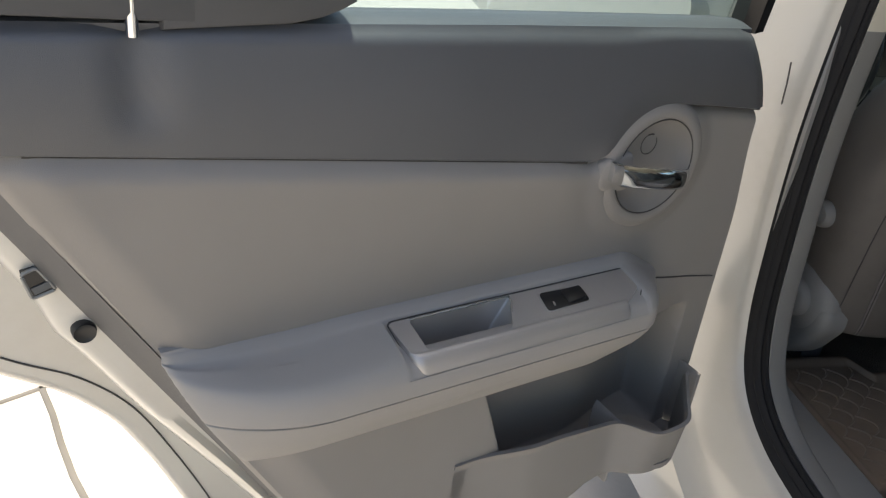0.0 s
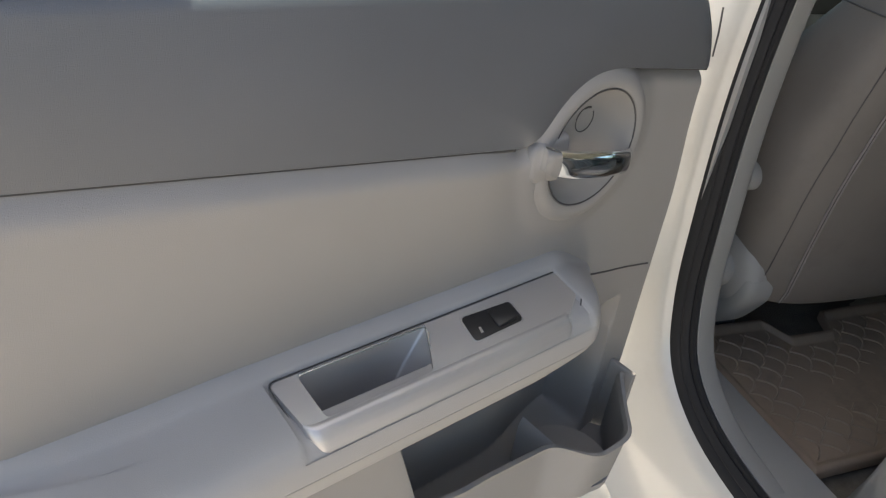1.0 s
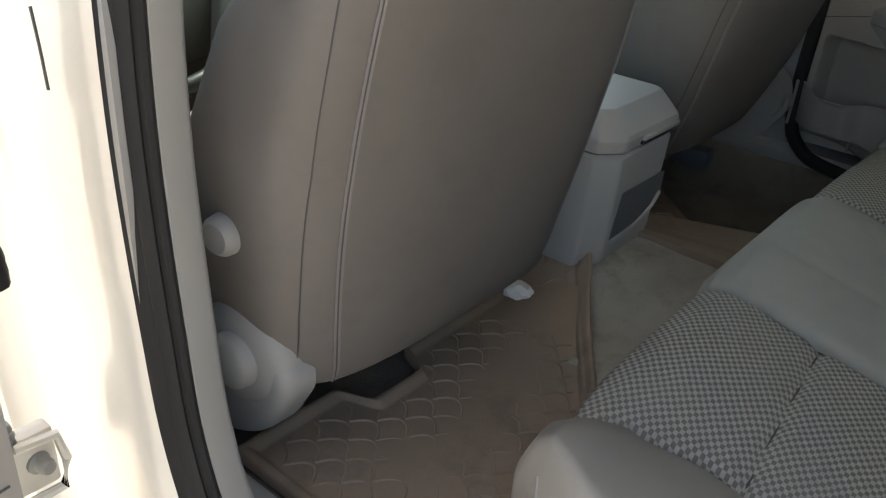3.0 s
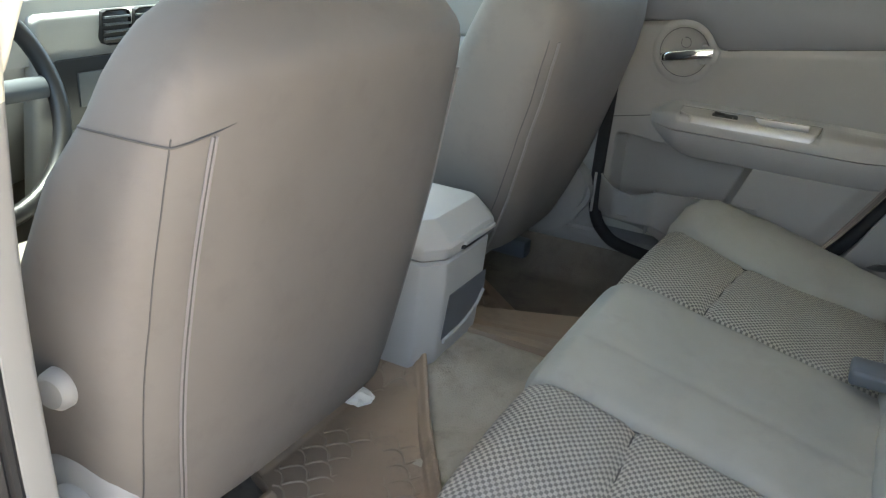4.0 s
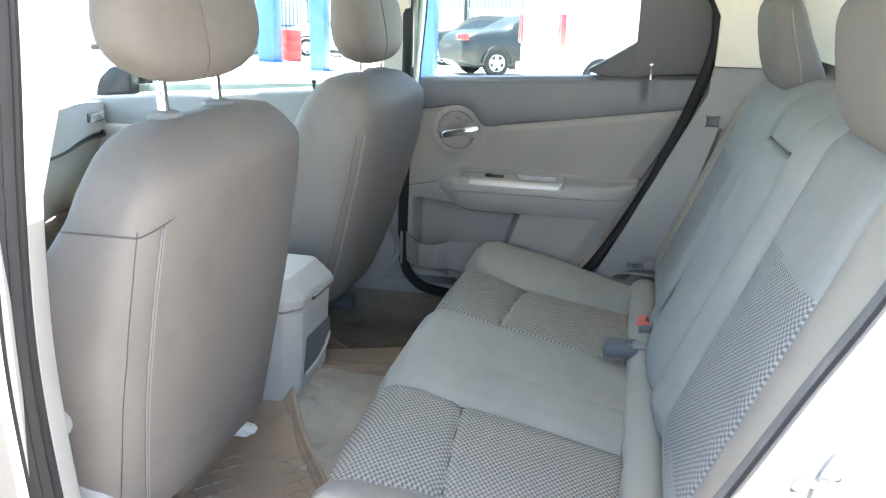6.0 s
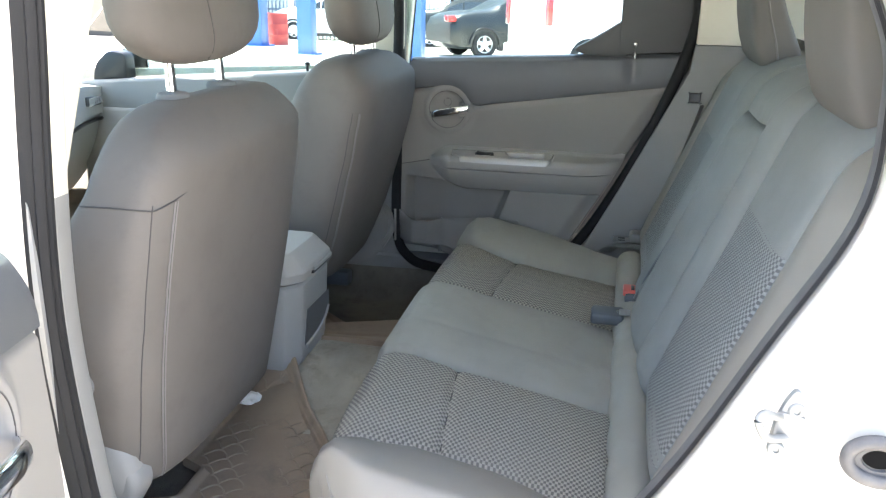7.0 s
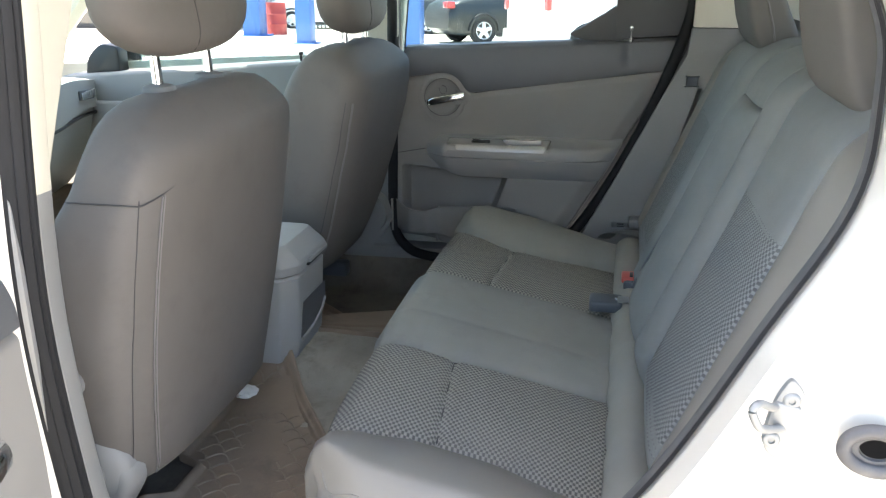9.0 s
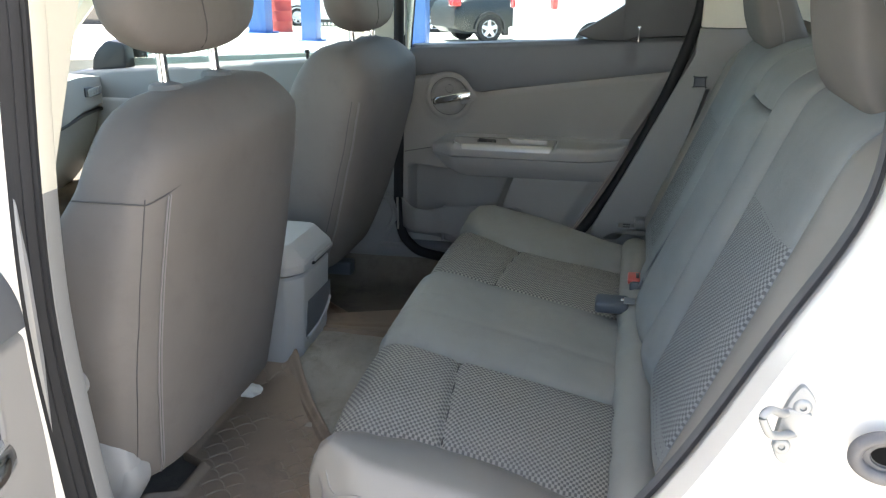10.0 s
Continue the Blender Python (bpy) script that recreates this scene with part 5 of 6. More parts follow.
def floor_mat(x0, right, y0, y1, label, notch):
    """right(y) gives the mat's inner or outer limit at a given length."""
    m = thing("floor_mat", ((x0 + right(y0)) / 2, (y0 + y1) / 2, 0.30), label, "floor mat", group="rear floor mats")

    def at(x, y):
        """Height of the mat and the distance to its edge."""
        x1 = right(y)
        cut = notch * 0.045 * step(0.066, 0.040, abs(x + 0.45))
        er = (x1 - x) * 0.8
        e = min(x - x0 if notch else 1.0, er, y - y0, y1 - cut - y)
        rim = 0.009 * step(0.020, 0.008, e) - 0.004 * step(0.004, 0.0, e) + (0.008 * step(0.030, 0.022, er) if notch else 0)
        low = max(0.306 + 0.035 * step(0.12, 0.02, abs(x) - 0.04), floor_z(x, y) + 0.013) if notch else floor_z(x, y) + 0.012
        return low + 0.004 * noise.noise((x * 5, y * 5, 0.4)) + rim, e, er, cut

    def fn(s, t):
        y = y0 + (y1 - y0) * t
        x = x0 + (right(y) - x0) * s
        if t > 0.6:
            y -= at(x, y)[3] * (t - 0.6) * 2.5
        return (x, y, at(x, y)[0])

    part("mat_sheet", sheet(fn, 200, 140, lambda s, t: (fn(s, t)[0], fn(s, t)[1], fn(s, t)[2] - 0.012)), M_MAT, m, sharp=60)
    # rows of thin arched ridges that overlap like fish scales, worn away in the middle
    b = bmesh.new()
    wide, deep, high = 0.044, 0.025, 0.021
    for row in range(int(0.66 / deep)):
        for col in range(int((y1 - y0) / wide) + 1):
            last = None
            for k in range(11):
                f = k / 10
                x = x0 + row * deep + high * (1 - (2 * f - 1) ** 2)
                y = y0 + (col + f - 0.5 * (row % 2)) * wide
                x += 0.005 * noise.noise((x * 14, y * 14, 1.0))
                y += 0.005 * noise.noise((x * 12, y * 12, 4.0))
                z, e, er, cut = at(x, y)
                fade = step(0.020, 0.027, e) * (step(0.030, 0.036, er) if notch else 1.0) * step(0.125, 0.075, e + 0.04 * noise.noise((x * 10, y * 10, 6.1)))
                if fade < 0.15 or y0 > y:
                    last = None
                    continue
                d = Vector((-high * 4 * (2 * f - 1), wide, 0)).normalized()
                side, w = Vector((-d.y, d.x, 0)), 0.0019
                p = Vector((x, y, z))
                now = [b.verts.new(p - side * w - Vector((0, 0, 0.0008))), b.verts.new(p - side * w * 0.4 + Vector((0, 0, 0.0022 * fade))), b.verts.new(p + side * w * 0.4 + Vector((0, 0, 0.0022 * fade))), b.verts.new(p + side * w - Vector((0, 0, 0.0008)))]
                if last:
                    for q in range(3):
                        b.faces.new((last[q], now[q], now[q + 1], last[q + 1]))
                last = now
    part("ridge_relief", finish(b), M_RIDGE, m, "paler worn wavy ridges")["kind"] = "stuff"
    return m


floor_mat(-0.66, lambda y: -0.060 - 1.45 * max(0.0, 0.385 - y), 0.17, 0.462, "worn brown rubber mat with wavy ridges on the carpet", 1)
floor_mat(0.048, lambda y: 0.60 + (0.284 + 0.88 * max(0.0, y - 0.30) - 0.60) * step(0.262, 0.30, y), 0.06, 0.57, "worn brown rubber mat with a raised curved border", 0)

# ---- belts and buckles ----
b = thing("belt_buckle", (0.225, -0.297, 0.455), "seat belt buckle with red release button", "seat belt buckle", group="belt buckles")
part("buckle_body", box((0.195, -0.33, 0.440), (0.258, -0.272, 0.470), 0.007), M_BUCKLE, b)
part("release_button", box((0.202, -0.300, 0.462), (0.252, -0.268, 0.4745), 0.004), M_RED, b, "faded red release button")
part("button_slot", box((0.212, -0.292, 0.4735), (0.242, -0.285, 0.4755), 0.0008), M_BLACK, b)
b = thing("belt_buckle", (0.113, -0.24, 0.445), "slate grey seat belt buckle lying on the bench", "seat belt buckle", group="belt buckles")
part("buckle_body", box((0.086, -0.272, 0.438), (0.142, -0.205, 0.462), 0.007, seg=3), M_BUCKLE, b)
part("buckle_tongue", box((0.090, -0.284, 0.4615), (0.122, -0.262, 0.4645), 0.001), M_STEEL, b, "steel tongue")
part("tongue_edge", box((0.104, -0.262, 0.4618), (0.114, -0.256, 0.4642), 0.0008), M_CHROME, b)
bt = thing("seat_belt", (0.62, -0.28, 0.46), "grey webbing lap belt with steel tongue on the bench", "seat belt")
part("tongue_plate", box((0.600, -0.284, 0.463), (0.646, -0.240, 0.4665), 0.0012), M_STEEL, bt, "steel belt tongue")
for k in range(2):
    part("tongue_slot", box((0.607 + 0.02 * k, -0.270, 0.4662), (0.620 + 0.02 * k, -0.252, 0.4672), 0.0004), M_BLACK, bt)
part("tongue_grip", box((0.612, -0.322, 0.460), (0.668, -0.280, 0.484), 0.008, seg=3), M_TRIM, bt, "moulded grey tongue grip")
part("lap_webbing", tube(smooth_path([(0.615, -0.222, 0.432), (0.588, -0.245, 0.456), (0.572, -0.285, 0.4635), (0.578, -0.325, 0.458)], 6), 0.020, 12, flat=0.14, up=(0, -0.2, 1)), M_BELT, bt)
part("shoulder_webbing", tube(smooth_path([(0.652, -0.315, 0.478), (0.650, -0.345, 0.545), (0.648, -0.385, 0.66), (0.645, -0.43, 0.82)], 6), 0.019, 12, flat=0.12, up=(0.4, 1, 0.3)), M_TRIM, bt)

bt = thing("centre_belt", (0.1, -0.30, 0.45), "dark slate lap belt tucked between cushion and backrest", "seat belt")
part("webbing", tube(smooth_path([(0.17, -0.312, 0.476), (0.12, -0.305, 0.472), (0.05, -0.316, 0.462), (-0.06, -0.325, 0.448), (-0.16, -0.33, 0.435)], 6), 0.016, 10, flat=0.16, up=(0, 1, 0.5)), M_BUCKLE, bt)
part("belt_loop", tube(smooth_path([(0.128, -0.378, 0.68), (0.135, -0.352, 0.62), (0.15, -0.325, 0.56), (0.165, -0.305, 0.51), (0.16, -0.292, 0.475)], 6), 0.013, 10, flat=0.2, up=(0, 1, 0.5)), M_BUCKLE, bt)
TAIL = [(0.10, -0.306, 0.450), (-0.03, -0.309, 0.462), (-0.085, -0.313, 0.469), (-0.20, -0.3165, 0.481), (-0.27, -0.321, 0.493)]
part("belt_tail", tube(smooth_path(TAIL, 6), 0.0055, 10, flat=0.5, up=(0, 1, 0.5)), M_BUCKLE, bt, "dark belt tail tucked behind the roll")
sc = thing("paper_scrap", (-0.172, 0.432, 0.315), "crumpled white paper scrap lying on the carpet", "paper")
bs = bmesh.new()
bmesh.ops.create_icosphere(bs, subdivisions=3, radius=1.0)
for v in bs.verts:
    k = 1 + 0.35 * noise.noise(v.co * 2.3)
    v.co = Vector((-0.172 + 0.020 * v.co.x * k, 0.432 + 0.022 * v.co.y * k, 0.323 + 0.011 * v.co.z * k))
part("crumpled_sheet", finish(bs, False), M_PAPER, sc, sharp=20)

# ---- striker, grommet and hinges on the door frame ----
st = thing("door_striker", (-0.845, -0.395, 0.745), "zinc plated striker bolted to the white door frame", "door striker")
smp = lambda v: (-0.838 - v[2], v[0], v[1])
leaf = rounded([(-0.3995, 0.7785), (-0.4120, 0.7640), (-0.4135, 0.7455), (-0.4065, 0.7310), (-0.4010, 0.7200), (-0.3945, 0.6975), (-0.3850, 0.7060), (-0.3815, 0.7200), (-0.3850, 0.7440), (-0.3910, 0.7630)], 0.007, 4)
part("striker_plate", prism(leaf, 0.0, 0.006, smp, 0.0018, 2), M_STEEL, st)
part("plate_step", prism(rounded([(-0.4105, 0.7520), (-0.3868, 0.7560), (-0.3830, 0.7290), (-0.4030, 0.7300)], 0.004, 3), 0.005, 0.009, smp, 0.002, 2), M_STEEL, st)
part("striker_loop", tube(smooth_path([smp(p) for p in [(-0.3900, 0.7500, 0.004), (-0.3840, 0.7545, 0.016), (-0.3730, 0.7640, 0.030), (-0.3675, 0.7650, 0.036), (-0.3650, 0.7600, 0.038), (-0.3690, 0.7500, 0.036), (-0.3740, 0.7425, 0.032), (-0.3860, 0.7350, 0.018), (-0.3985, 0.7300, 0.004)]], 5), 0.0036, 12), M_STEEL, st, "thick steel wire loop")
for q in ((-0.4013, 0.7570), (-0.3890, 0.7180)):
    part("bolt", lathe([(0.0001, 0.0045), (0.0024, 0.0045), (0.0030, 0.0064), (0.0052, 0.0064), (0.0068, 0.0056), (0.0076, 0.0040), (0.0076, 0.0)], smp((q[0], q[1], 0.002)), (-1, 0, 0), 20), M_STEEL, st, "recessed star bolt")
gr = thing("rubber_grommet", (-0.845, -0.471, 0.716), "oval dark rubber grommet in the white door frame", "grommet")
gmp = lambda v: (-0.842 - v[2], v[0], v[1])
GC, GA, GB, GT = (-0.4735, 0.7180), 0.0290, 0.0205, radians(8)


def grommet_loop(k, w, n=40):
    """Points of an oval of k times the grommet's size, at depth w."""
    out = []
    for j in range(n):
        a, b = GA * k * math.cos(2 * math.pi * j / n), GB * k * math.sin(2 * math.pi * j / n)
        out.append((GC[0] + a * math.cos(GT) - b * math.sin(GT), GC[1] + a * math.sin(GT) + b * math.cos(GT), w))
    return out


part("grommet_ring", tube([gmp(p) for p in grommet_loop(0.92, 0.004)], 0.0062, 10, closed=True, up=(1, 0, 0)), M_LIP, gr)
part("grommet_well", loft([[gmp(p) for p in grommet_loop(k, w)] for k, w in ((0.90, 0.0), (0.88, 0.0050), (0.78, 0.0055), (0.70, 0.0030), (0.62, 0.0034), (0.50, 0.0030), (0.46, 0.0004))]), M_LIP, gr)
# thin black plate, no hole: the slot's shade is its colour
part("grommet_slot", prism([(p[0], p[1] + 0.002) for p in grommet_loop(0.47, 0.0)], 0.0, 0.0022, gmp), M_RECESS_SHADE, gr, "black plate with the slot shade in its colour")
for x, y, z in ((-0.892, 0.408, 0.762), (-0.876, 0.408, 0.480)):
    hl = part("door_hinge", box((x - 0.028, y - 0.005, z - 0.028), (x + 0.012, y + 0.012, z + 0.028), 0.004), M_PAINT, body, "cream painted steel hinge")
    part("hinge_loop", tube([(x - 0.022, y - 0.012, z + 0.028), (x + 0.009, y - 0.014, z + 0.026), (x + 0.014, y - 0.014, z), (x + 0.009, y - 0.014, z - 0.026), (x - 0.022, y - 0.012, z - 0.028)], 0.0042, 8), M_PAINT, hl)
    part("hinge_bolt", lathe([(0.0001, 0.010), (0.0055, 0.010), (0.007, 0.007), (0.007, 0.0), (0.010, -0.002), (0.010, -0.006)], (x - 0.003, y - 0.008, z), (0.2, -1, 0), 16), M_STEEL, hl)
    part("hinge_pin", lathe([(0.0001, 0.016), (0.007, 0.015), (0.009, 0.010), (0.0075, 0.007), (0.010, 0.004), (0.0085, 0.0), (0.010, -0.004), (0.008, -0.010), (0.0001, -0.012)], (x - 0.026, y - 0.004, z + 0.034), (0, 0, 1), 16), M_STEEL, hl)
part("paint_scratch", tube([(-0.8325, 0.392, 0.826), (-0.8335, 0.386, 0.80), (-0.8335, 0.384, 0.775)], 0.0011, 5), M_SEAM, body, "thin dark scratch in the paint")

part("wiring_boot", tube(smooth_path([(-0.92, 0.38, 0.715), (-0.897, 0.39, 0.70), (-0.886, 0.395, 0.67), (-0.884, 0.398, 0.645)], 6), 0.009, 10), M_RUBBER, body, "black rubber wiring boot")

# ---- dashboard ----
dash = thing("dashboard", (0, 1.3, 0.5), "two-tone grey dashboard with silver centre stack", "dashboard")
bow = lambda x: 0.150 * step(0.22, 0.72, abs(x))
part("dash_top", sheet(lambda s, t: (-0.73 + 1.46 * s, 1.12 + bow(1.46 * s - 0.73) * (1 - t) + 0.45 * t, 0.785 + 0.042 * math.sin(math.pi * min(1, 0.35 + t * 0.55)) - 0.035 * abs(2 * s - 1) ** 3), 30, 14, lambda s, t: (-0.73 + 1.46 * s, 1.12 + bow(1.46 * s - 0.73) * (1 - t) + 0.45 * t, 0.715)), M_PALE, dash, "pale grey dash top")
part("dash_face", sheet(lambda s, t: (-0.73 + 1.46 * s, 1.13 + bow(1.46 * s - 0.73) + 0.16 * t ** 2, 0.75 - 0.30 * t), 30, 14, lambda s, t: (-0.73 + 1.46 * s, 1.45, 0.75 - 0.30 * t)), M_PALE, dash, "pale grey dash face")
part("stack_panel", prism(rounded([(-0.15, 0.45), (0.15, 0.45), (0.16, 0.80), (-0.16, 0.80)], 0.02), 0.0, 0.03, lambda v: (v[0], 1.125 + 0.25 * max(0, 0.7 - v[1]) - v[2], v[1]), 0.01, 3), M_PALE, dash, "pale silver centre stack")
for vx in (0.005, 0.080):
    part("air_vent", box((vx - 0.033, 1.088, 0.740), (vx + 0.033, 1.10, 0.802), 0.012), M_BLACK, dash, "black slatted air vent")
    for k in range(4):
        part("vent_slat", box((vx - 0.030, 1.084, 0.750 + 0.0125 * k), (vx + 0.030, 1.09, 0.754 + 0.0125 * k), 0.001), M_BUCKLE, dash)
part("radio", box((-0.13, 1.088, 0.60), (0.13, 1.10, 0.725), 0.006), M_BLACK, dash, "black radio unit")
part("radio_screen", box((-0.09, 1.084, 0.64), (0.06, 1.09, 0.70), 0.002), M_BUCKLE, dash)
for vx in (-0.10, 0.0, 0.10):
    part("heater_knob", lathe([(0.0001, 0.022), (0.018, 0.022), (0.021, 0.018), (0.023, 0.0)], (vx, 1.105, 0.545), (0, -1, 0.1), 24), M_BLACK, dash, "black rotary knob")
xs = [0.17 + 0.02 * k for k in range(29)]
part("dash_groove", tube([(x, 1.124 + bow(x), 0.711 - 0.012 * step(0.3, 0.7, x)) for x in xs], 0.0055, 8), M_BLACK, dash, "dark groove below the dash top")
vent = part("end_vent", prism(rounded([(0.585, 0.748), (0.690, 0.740), (0.690, 0.765), (0.585, 0.775)], 0.006), 0.0, 0.006, lambda v: (v[0], 1.121 + bow(v[0]) - v[2], v[1]), 0.002, 2), M_BUCKLE, dash, "pale louvred end vent")
for k in range(6):
    x = 0.594 + 0.0165 * k
    part("louvre", box((x, 1.110 + bow(x), 0.747), (x + 0.009, 1.120 + bow(x), 0.768), 0.001), M_BRIGHT, vent)
wheel = thing("steering_wheel", (-0.378, 1.02, 0.70), "dark grey leather steering wheel", "steering wheel")
wc, wa = Vector((-0.378, 1.02, 0.705)), Vector((0, -0.9, 0.42)).normalized()
ws = Vector((1, 0, 0))
wt = wa.cross(ws)
part("rim", tube([wc + (ws * math.cos(2 * math.pi * j / 48) + wt * math.sin(2 * math.pi * j / 48)) * 0.185 for j in range(48)], 0.0145, 12, closed=True, up=wa), M_BLACK, wheel)
part("hub", lathe([(0.0001, 0.02), (0.05, 0.015), (0.07, 0.0), (0.06, -0.04)], wc, wa, 28), M_BUCKLE, wheel)
for ang in (0, 180, 270):
    e = wc + (ws * math.cos(radians(ang)) + wt * math.sin(radians(ang))) * 0.17
    part("spoke", tube([wc, e], 0.018, 8, flat=0.5, up=wa), M_BUCKLE, wheel)
part("steering_column", tube([wc - wa * 0.03, wc - wa * 0.33], 0.05, 14), M_BUCKLE, wheel)

# ---- the yard behind the car ----
M_BLUE = surface("blue gloss paint", (0.04, 0.13, 0.36), 0.4, vary=0.06, grain=80, grain_depth=0.001)
M_BAY = surface("pale grey render", (0.62, 0.62, 0.60), 0.9, vary=0.08, grain=40, grain_depth=0.003, stain_scale=1)
M_CARBLACK = surface("black car paint", (0.014, 0.017, 0.016), 0.35, vary=0.05, grain_depth=0, coat=0.25)
M_CARWHITE = surface("white van paint", (0.8, 0.8, 0.78), 0.25, vary=0.02, grain_depth=0, coat=0.6)
M_TYRE = surface("tyre rubber", (0.02, 0.02, 0.02), 0.85, vary=0.2, grain=200, grain_depth=0.001)
M_ALLOY = surface("silver alloy", (0.65, 0.65, 0.66), 0.3, metal=0.8, vary=0.04, grain_depth=0)
M_LAMP = surface("red lamp lens", (0.5, 0.02, 0.02), 0.15, vary=0.05, grain_depth=0, coat=1.0)
M_BARREL = surface("red barrel paint", (0.40, 0.05, 0.045), 0.5, vary=0.1, grain=90, grain_depth=0.001)
M_FENCE = surface("blue grey fence paint", (0.2, 0.25, 0.35), 0.5, vary=0.1, grain_depth=0)
M_LEAF = surface("leaf green", (0.07, 0.11, 0.035), 0.7, vary=0.4, grain=3, grain_depth=0)
M_BARK = surface("bark", (0.12, 0.09, 0.06), 0.9, vary=0.3, grain=30, grain_depth=0.01)
M_DARKGLASS = surface("dark car glass", (0.02, 0.025, 0.025), 0.05, vary=0.05, grain_depth=0, coat=1.0)

for x, y, w in ((15.8, 4.05, 0.42), (17.5, 7.0, 0.36), (20.8, 9.72, 0.5)):
    c = thing("column", (x, y, ground_z(x)), "blue painted steel column in the yard", "column", group="blue columns")
    part("shaft", box((x - w / 2, y - w / 2, ground_z(x) - 0.05), (x + w / 2, y + w / 2, 4.2), 0.02), M_BLUE, c)
    part("foot_plate", box((x - w * 0.75, y - w * 0.75, ground_z(x) - 0.02), (x + w * 0.75, y + w * 0.75, ground_z(x) + 0.03), 0.01), M_BLUE, c)


def barrel(x, y):
    g0 = ground_z(x)
    b = thing("barrel", (x, y, g0), "red painted oil barrel on the yard", "barrel", group="red barrels")
    part("drum", lathe([(0.0001, 0.0), (0.28, 0.0), (0.29, 0.02), (0.28, 0.05), (0.28, 0.28), (0.295, 0.30), (0.28, 0.32), (0.28, 0.56), (0.295, 0.58), (0.28, 0.60), (0.28, 0.84), (0.29, 0.87), (0.27, 0.87), (0.26, 0.85), (0.0001, 0.85)], (x, y, g0), (0, 0, 1), 28), M_BARREL, b)
    return b


barrel(21.8, 9.5)
barrel(22.4, 10.25)


def wheel_parts(parent, x, y, z, r, w, side):
    """A wheel with its axle along x; side is the way its face looks."""
    t = part("wheel", lathe([(r * 0.62, -w / 2), (r * 0.92, -w / 2), (r, -w * 0.35), (r, w * 0.35), (r * 0.92, w / 2), (r * 0.64, w / 2), (r * 0.62, w * 0.45), (r * 0.60, -w * 0.45)], (x, y, z), (side, 0, 0), 32), M_TYRE, parent, "black tyre on alloy rim")
    b = lathe([(r * 0.64, -w * 0.3), (r * 0.64, w * 0.42), (r * 0.58, w * 0.46), (r * 0.55, w * 0.25), (0.06, w * 0.2), (0.0001, w * 0.2)], (x, y, z), (side, 0, 0), 28)
    rim = part("rim", b, M_BLACK, t)
    for k in range(5):
        a = 2 * math.pi * k / 5 + 0.3
        part("spoke", tube([(x + side * w * 0.42, y, z), (x + side * w * 0.40, y + math.cos(a) * r * 0.6, z + math.sin(a) * r * 0.6)], [r * 0.16, r * 0.13], 8, flat=0.4, up=(1, 0, 0)), M_ALLOY, t)
    rr = [(x + side * w * 0.40, y + math.cos(2 * math.pi * j / 28) * r * 0.61, z + math.sin(2 * math.pi * j / 28) * r * 0.61) for j in range(28)]
    part("rim_ring", tube(rr, r * 0.05, 8, closed=True, up=(1, 0, 0)), M_ALLOY, t)
    return t


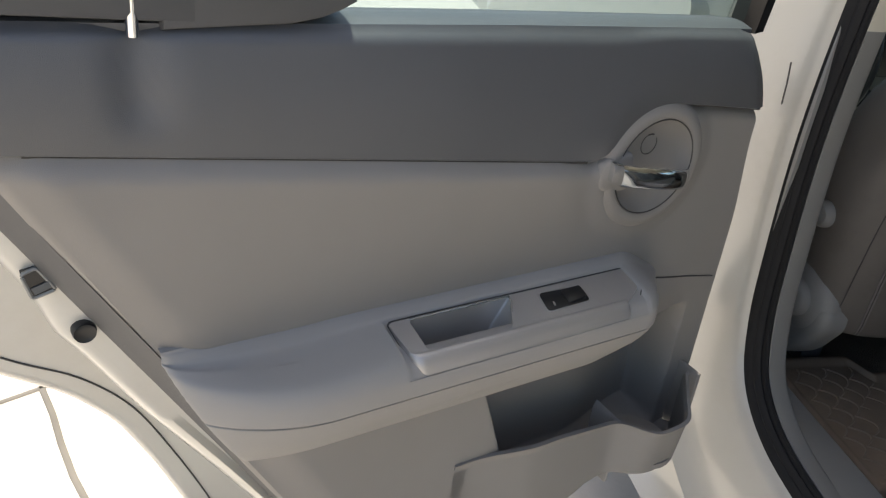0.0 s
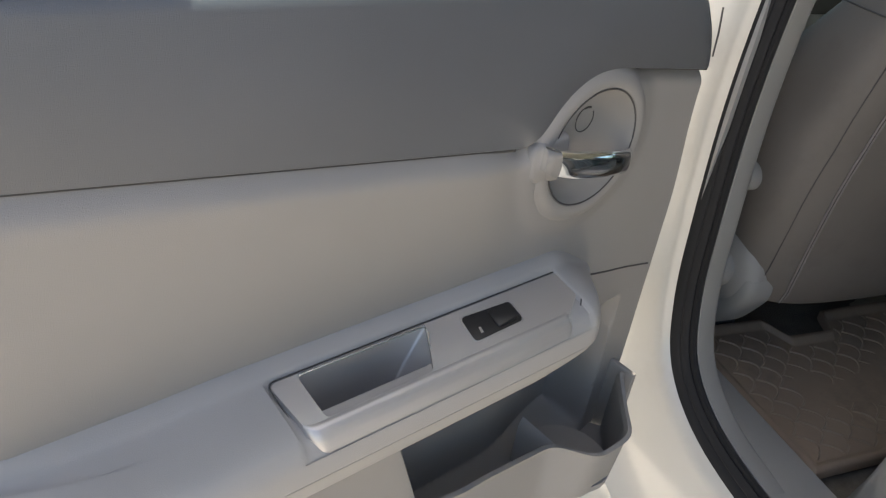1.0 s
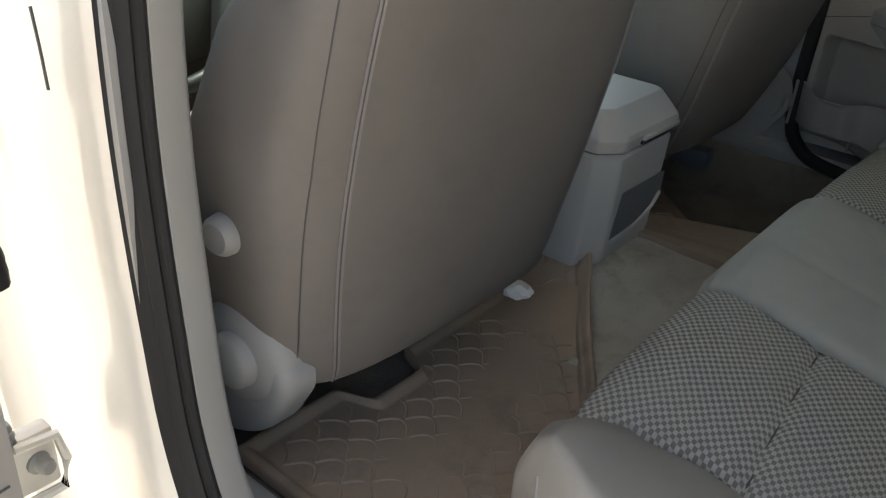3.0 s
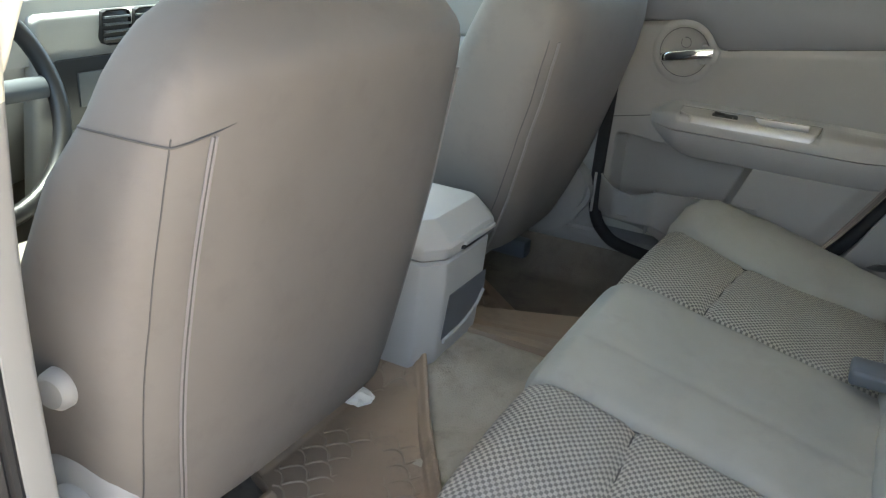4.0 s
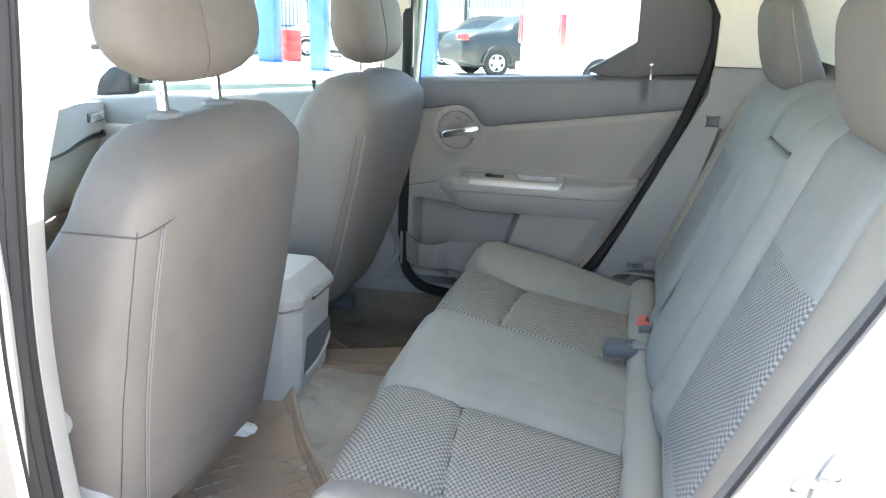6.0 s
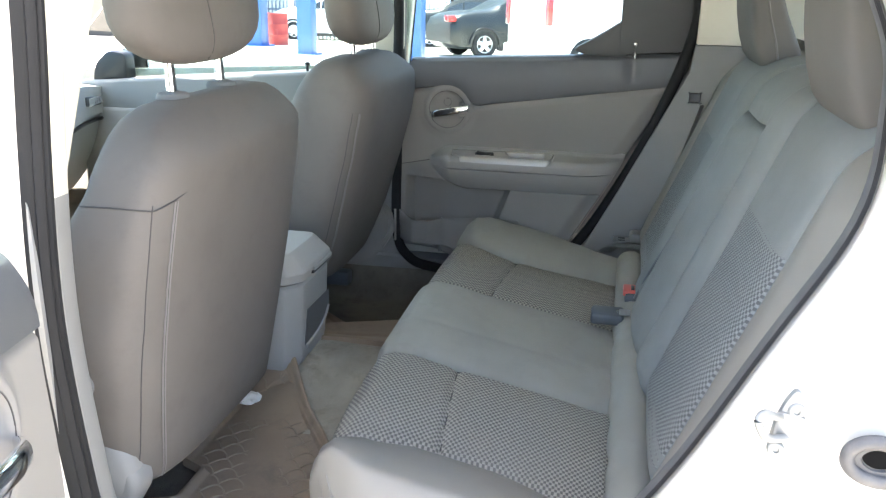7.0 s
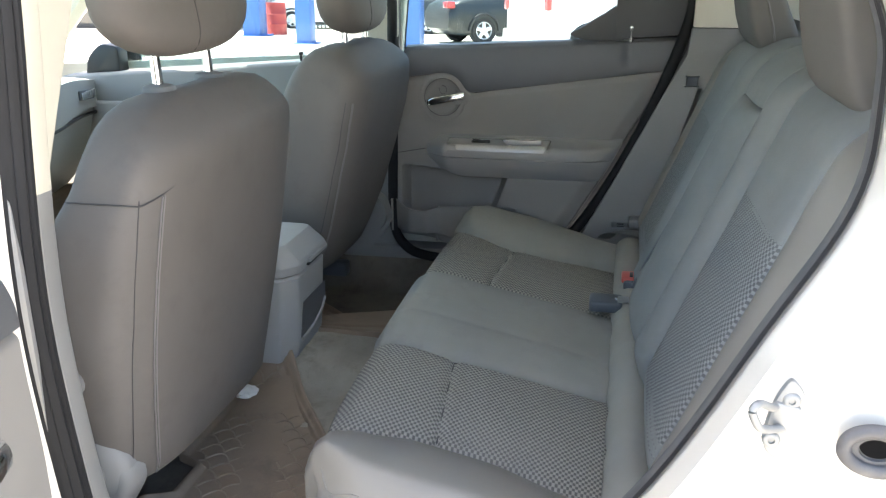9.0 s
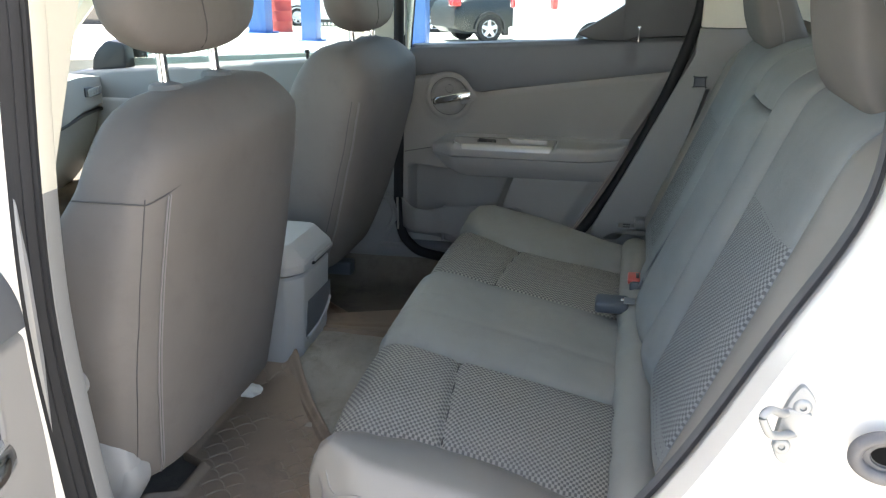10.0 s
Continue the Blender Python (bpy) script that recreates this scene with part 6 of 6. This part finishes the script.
def car(x0, y_tail, length, width, height, mat, label, tail_red=True, side=-1, direction=-1, roof=((0.02, 0.62), (0.06, 0.70), (0.13, 0.735), (0.24, 0.76), (0.36, 0.96), (0.44, 1.0), (0.62, 0.98), (0.76, 0.74), (0.88, 0.68), (0.97, 0.58), (1.0, 0.45))):
    """A parked car: its near side at x0, its tail at y_tail, nose along direction * y."""
    g0 = ground_z(x0 + width / 2)
    c = thing("parked_car", (x0 + width / 2, y_tail + direction * length / 2, g0), label, "car", group="parked cars")
    yy = lambda k: y_tail + direction * length * k
    n = 44
    rows = []
    for i in range(n + 1):
        k = i / n
        topz = lerp_table([(0.0, 0.5)] + list(roof), k) * height
        belt = min(topz, (0.60 + 0.02 * (1 - k)) * height)
        low = 0.14 * height + 0.10 * height * (step(0.06, 0.0, k) + step(0.94, 1.0, k))
        pinch = 1 - 0.10 * step(0.06, 0.0, k) - 0.14 * step(0.90, 1.0, k)
        hw = width / 2 * pinch
        cab = max(0.0, topz - belt)
        rows.append([(x0 + width / 2 + sx * q * hw, yy(k), g0 + z) for sx, q, z in
                     ((-1, 0.86, low), (-1, 0.97, low + 0.05), (-1, 1.0, 0.40 * height), (-1, 0.965, belt * 0.985), (-1, 0.93 - 0.28 * cab / height, belt + cab * 0.55), (-1, 0.88 - 0.52 * cab / height, topz - 0.02 * (cab > 0.05)), (-1, 0.4, topz), (1, 0.4, topz), (1, 0.88 - 0.52 * cab / height, topz - 0.02 * (cab > 0.05)), (1, 0.93 - 0.28 * cab / height, belt + cab * 0.55), (1, 0.965, belt * 0.985), (1, 1.0, 0.40 * height), (1, 0.97, low + 0.05), (1, 0.86, low))])
    part("body", loft(rows), mat, c, sharp=50)
    xs = x0 if side < 0 else x0 + width
    # side windows
    for a, b in ((0.30, 0.40), (0.41, 0.55), (0.56, 0.70)):
        pts = []
        for k in (a, b):
            topz = lerp_table(list(roof), k) * height
            pts.append((k, 0.64 * height, max(0.66 * height, topz - 0.09 * height)))
        poly = [(yy(pts[0][0]), g0 + pts[0][1]), (yy(pts[1][0]), g0 + pts[1][1]), (yy(pts[1][0]), g0 + pts[1][2]), (yy(pts[0][0]), g0 + pts[0][2])]
        part("side_window", prism(rounded(poly, 0.02, 3), -0.03, 0.01, lambda v: (x0 + 0.055 + 0.36 * max(0.0, v[1] - g0 - 0.62 * height) - v[2], v[0], v[1])), M_DARKGLASS, c, "dark side glass")
    for k in (0.185, 0.79):
        wheel_parts(c, x0 + 0.10, yy(k), g0 + 0.315, 0.315, 0.21, -1)
        wheel_parts(c, x0 + width - 0.10, yy(k), g0 + 0.315, 0.315, 0.21, 1)
        part("wheel_arch", tube([(x0 - 0.004, yy(k) + 0.37 * math.cos(a), g0 + 0.315 + 0.37 * math.sin(a)) for a in [math.pi * j / 16 for j in range(17)]], 0.03, 8, up=(1, 0, 0)), M_BLACK, c)
    if tail_red:
        part("tail_lamp", box((x0 + 0.02, yy(0.012) - 0.08, g0 + 0.56 * height), (x0 + 0.32, yy(0.012) + 0.13, g0 + 0.66 * height), 0.03, seg=3), M_LAMP, c, "red tail lamp")
    part("door_handle", box((x0 - 0.02, yy(0.46) - 0.09, g0 + 0.585 * height), (x0 + 0.02, yy(0.46) + 0.09, g0 + 0.605 * height), 0.008), mat, c)
    part("sill", box((x0 + 0.02, min(yy(0.26), yy(0.72)), g0 + 0.17), (x0 + 0.10, max(yy(0.26), yy(0.72)), g0 + 0.28), 0.02), M_BLACK, c)
    return c




def turn_on_ground(ob, x, y, degrees):
    """Sets a vehicle down at x, y, turned and tilted with the yard's fall."""
    ob.matrix_basis = Matrix.Translation((x, y, ground_z(x))) @ Matrix.Rotation(math.atan(0.035), 4, "Y") @ Matrix.Rotation(radians(degrees), 4, "Z")


turn_on_ground(car(17.2, 4.05, 4.55, 1.78, 1.45, M_CARBLACK, "black saloon parked askew in the sunlit yard"), 19.86, 2.25, 33)
car(23.5, 6.3, 4.5, 1.8, 1.5, M_CARBLACK, "dark saloon parked behind the others")
car(26.0, 11.5, 4.3, 1.75, 1.45, M_CARWHITE, "pale hatchback parked by the building", tail_red=False)

# white van beside the black saloon
van = thing("white_van", (14.9, -1.2, ground_z(15)), "white delivery van parked in the yard", "van")
g0 = ground_z(15)
rows = []
for k, (y, top, hw) in enumerate([(1.42, 1.70, 0.86), (1.36, 1.93, 0.92), (1.2, 2.0, 0.93), (-1.8, 2.02, 0.93), (-2.3, 1.9, 0.92), (-2.9, 1.25, 0.90), (-3.5, 1.0, 0.86), (-3.6, 0.6, 0.80)]):
    rows.append([(14.9 + sx * hw * q, y, g0 + z) for sx, q, z in ((-1, 0.95, 0.28), (-1, 1.0, 0.5), (-1, 1.0, min(top, 1.05)), (-1, 0.93, top - 0.12), (-1, 0.8, top), (1, 0.8, top), (1, 0.93, top - 0.12), (1, 1.0, min(top, 1.05)), (1, 1.0, 0.5), (1, 0.95, 0.28))])
part("body", loft(rows), M_CARWHITE, van)
for sx in (-1, 1):
    part("tail_lamp", box((14.9 + sx * 0.86 - 0.07, 1.37, g0 + 0.85), (14.9 + sx * 0.86 + 0.07, 1.46, g0 + 1.35), 0.02), M_LAMP, van, "tall red tail lamp")
for y in (0.7, -2.6):
    wheel_parts(van, 14.05, y, g0 + 0.33, 0.33, 0.22, -1)
    wheel_parts(van, 15.75, y, g0 + 0.33, 0.33, 0.22, 1)
part("bumper", box((14.05, 1.38, g0 + 0.32), (15.75, 1.52, g0 + 0.52), 0.04), M_CARWHITE, van)

turn_on_ground(van, 14.9, -0.80, 30)

# fence, trees and building
fence = thing("fence", (27, 4, ground_z(27)), "tall blue-grey railing along the yard", "fence")
bars = [box((27, y - 0.02, ground_z(27)), (27.04, y + 0.02, 2.9), 0.0) for y in [-9 + 0.14 * i for i in range(190)]]
part("railing_bars", merge(*bars), M_FENCE, fence)["kind"] = "stuff"
for z in (0.0, 2.6):
    part("rail", box((27.0, -9, z), (27.06, 17.6, z + 0.06), 0.01), M_FENCE, fence)
rnd = random.Random(5)
for ty in (-6.0, 0.5, 6.2, 12.5):
    tr = thing("tree", (31, ty, ground_z(31)), "leafy green tree behind the fence", "tree", group="trees")
    part("trunk", tube([(31, ty, ground_z(31)), (31.1, ty + 0.1, 1.5), (31.0, ty - 0.1, 3.0)], [0.2, 0.15, 0.08], 8), M_BARK, tr)
    b = bmesh.new()
    for _ in range(2600):
        a, r, z = rnd.uniform(0, 6.283), 2.6 * math.sqrt(rnd.random()), rnd.uniform(1.6, 6.0)
        r *= 1 - 0.1 * abs(z - 3.4)
        p = Vector((31 + r * math.cos(a), ty + 1.3 * r * math.sin(a), z + 0.6 * noise.noise((a, r, ty))))
        d1, d2 = Vector((rnd.uniform(-1, 1), rnd.uniform(-1, 1), rnd.uniform(-1, 1))) * 0.16, Vector((rnd.uniform(-1, 1), rnd.uniform(-1, 1), rnd.uniform(-1, 1))) * 0.12
        b.faces.new([b.verts.new(p + v) for v in (d1, d2, -d1, -d2)])
    part("crown", finish(b, False, False), M_LEAF, tr)
bld = thing("workshop", (24, 17, ground_z(24)), "pale rendered workshop building with a dark bay", "building")
part("wall", box((24, 12.5, ground_z(24)), (30, 26, 5.0), 0.02), M_BAY, bld)
# thin dark panel on the solid wall, for the shade inside the bay
part("bay_shade", box((23.96, 14.2, ground_z(24)), (24.05, 17.5, 2.6), 0.01), M_DARKGLASS, bld, "dark panel standing for the bay shade")
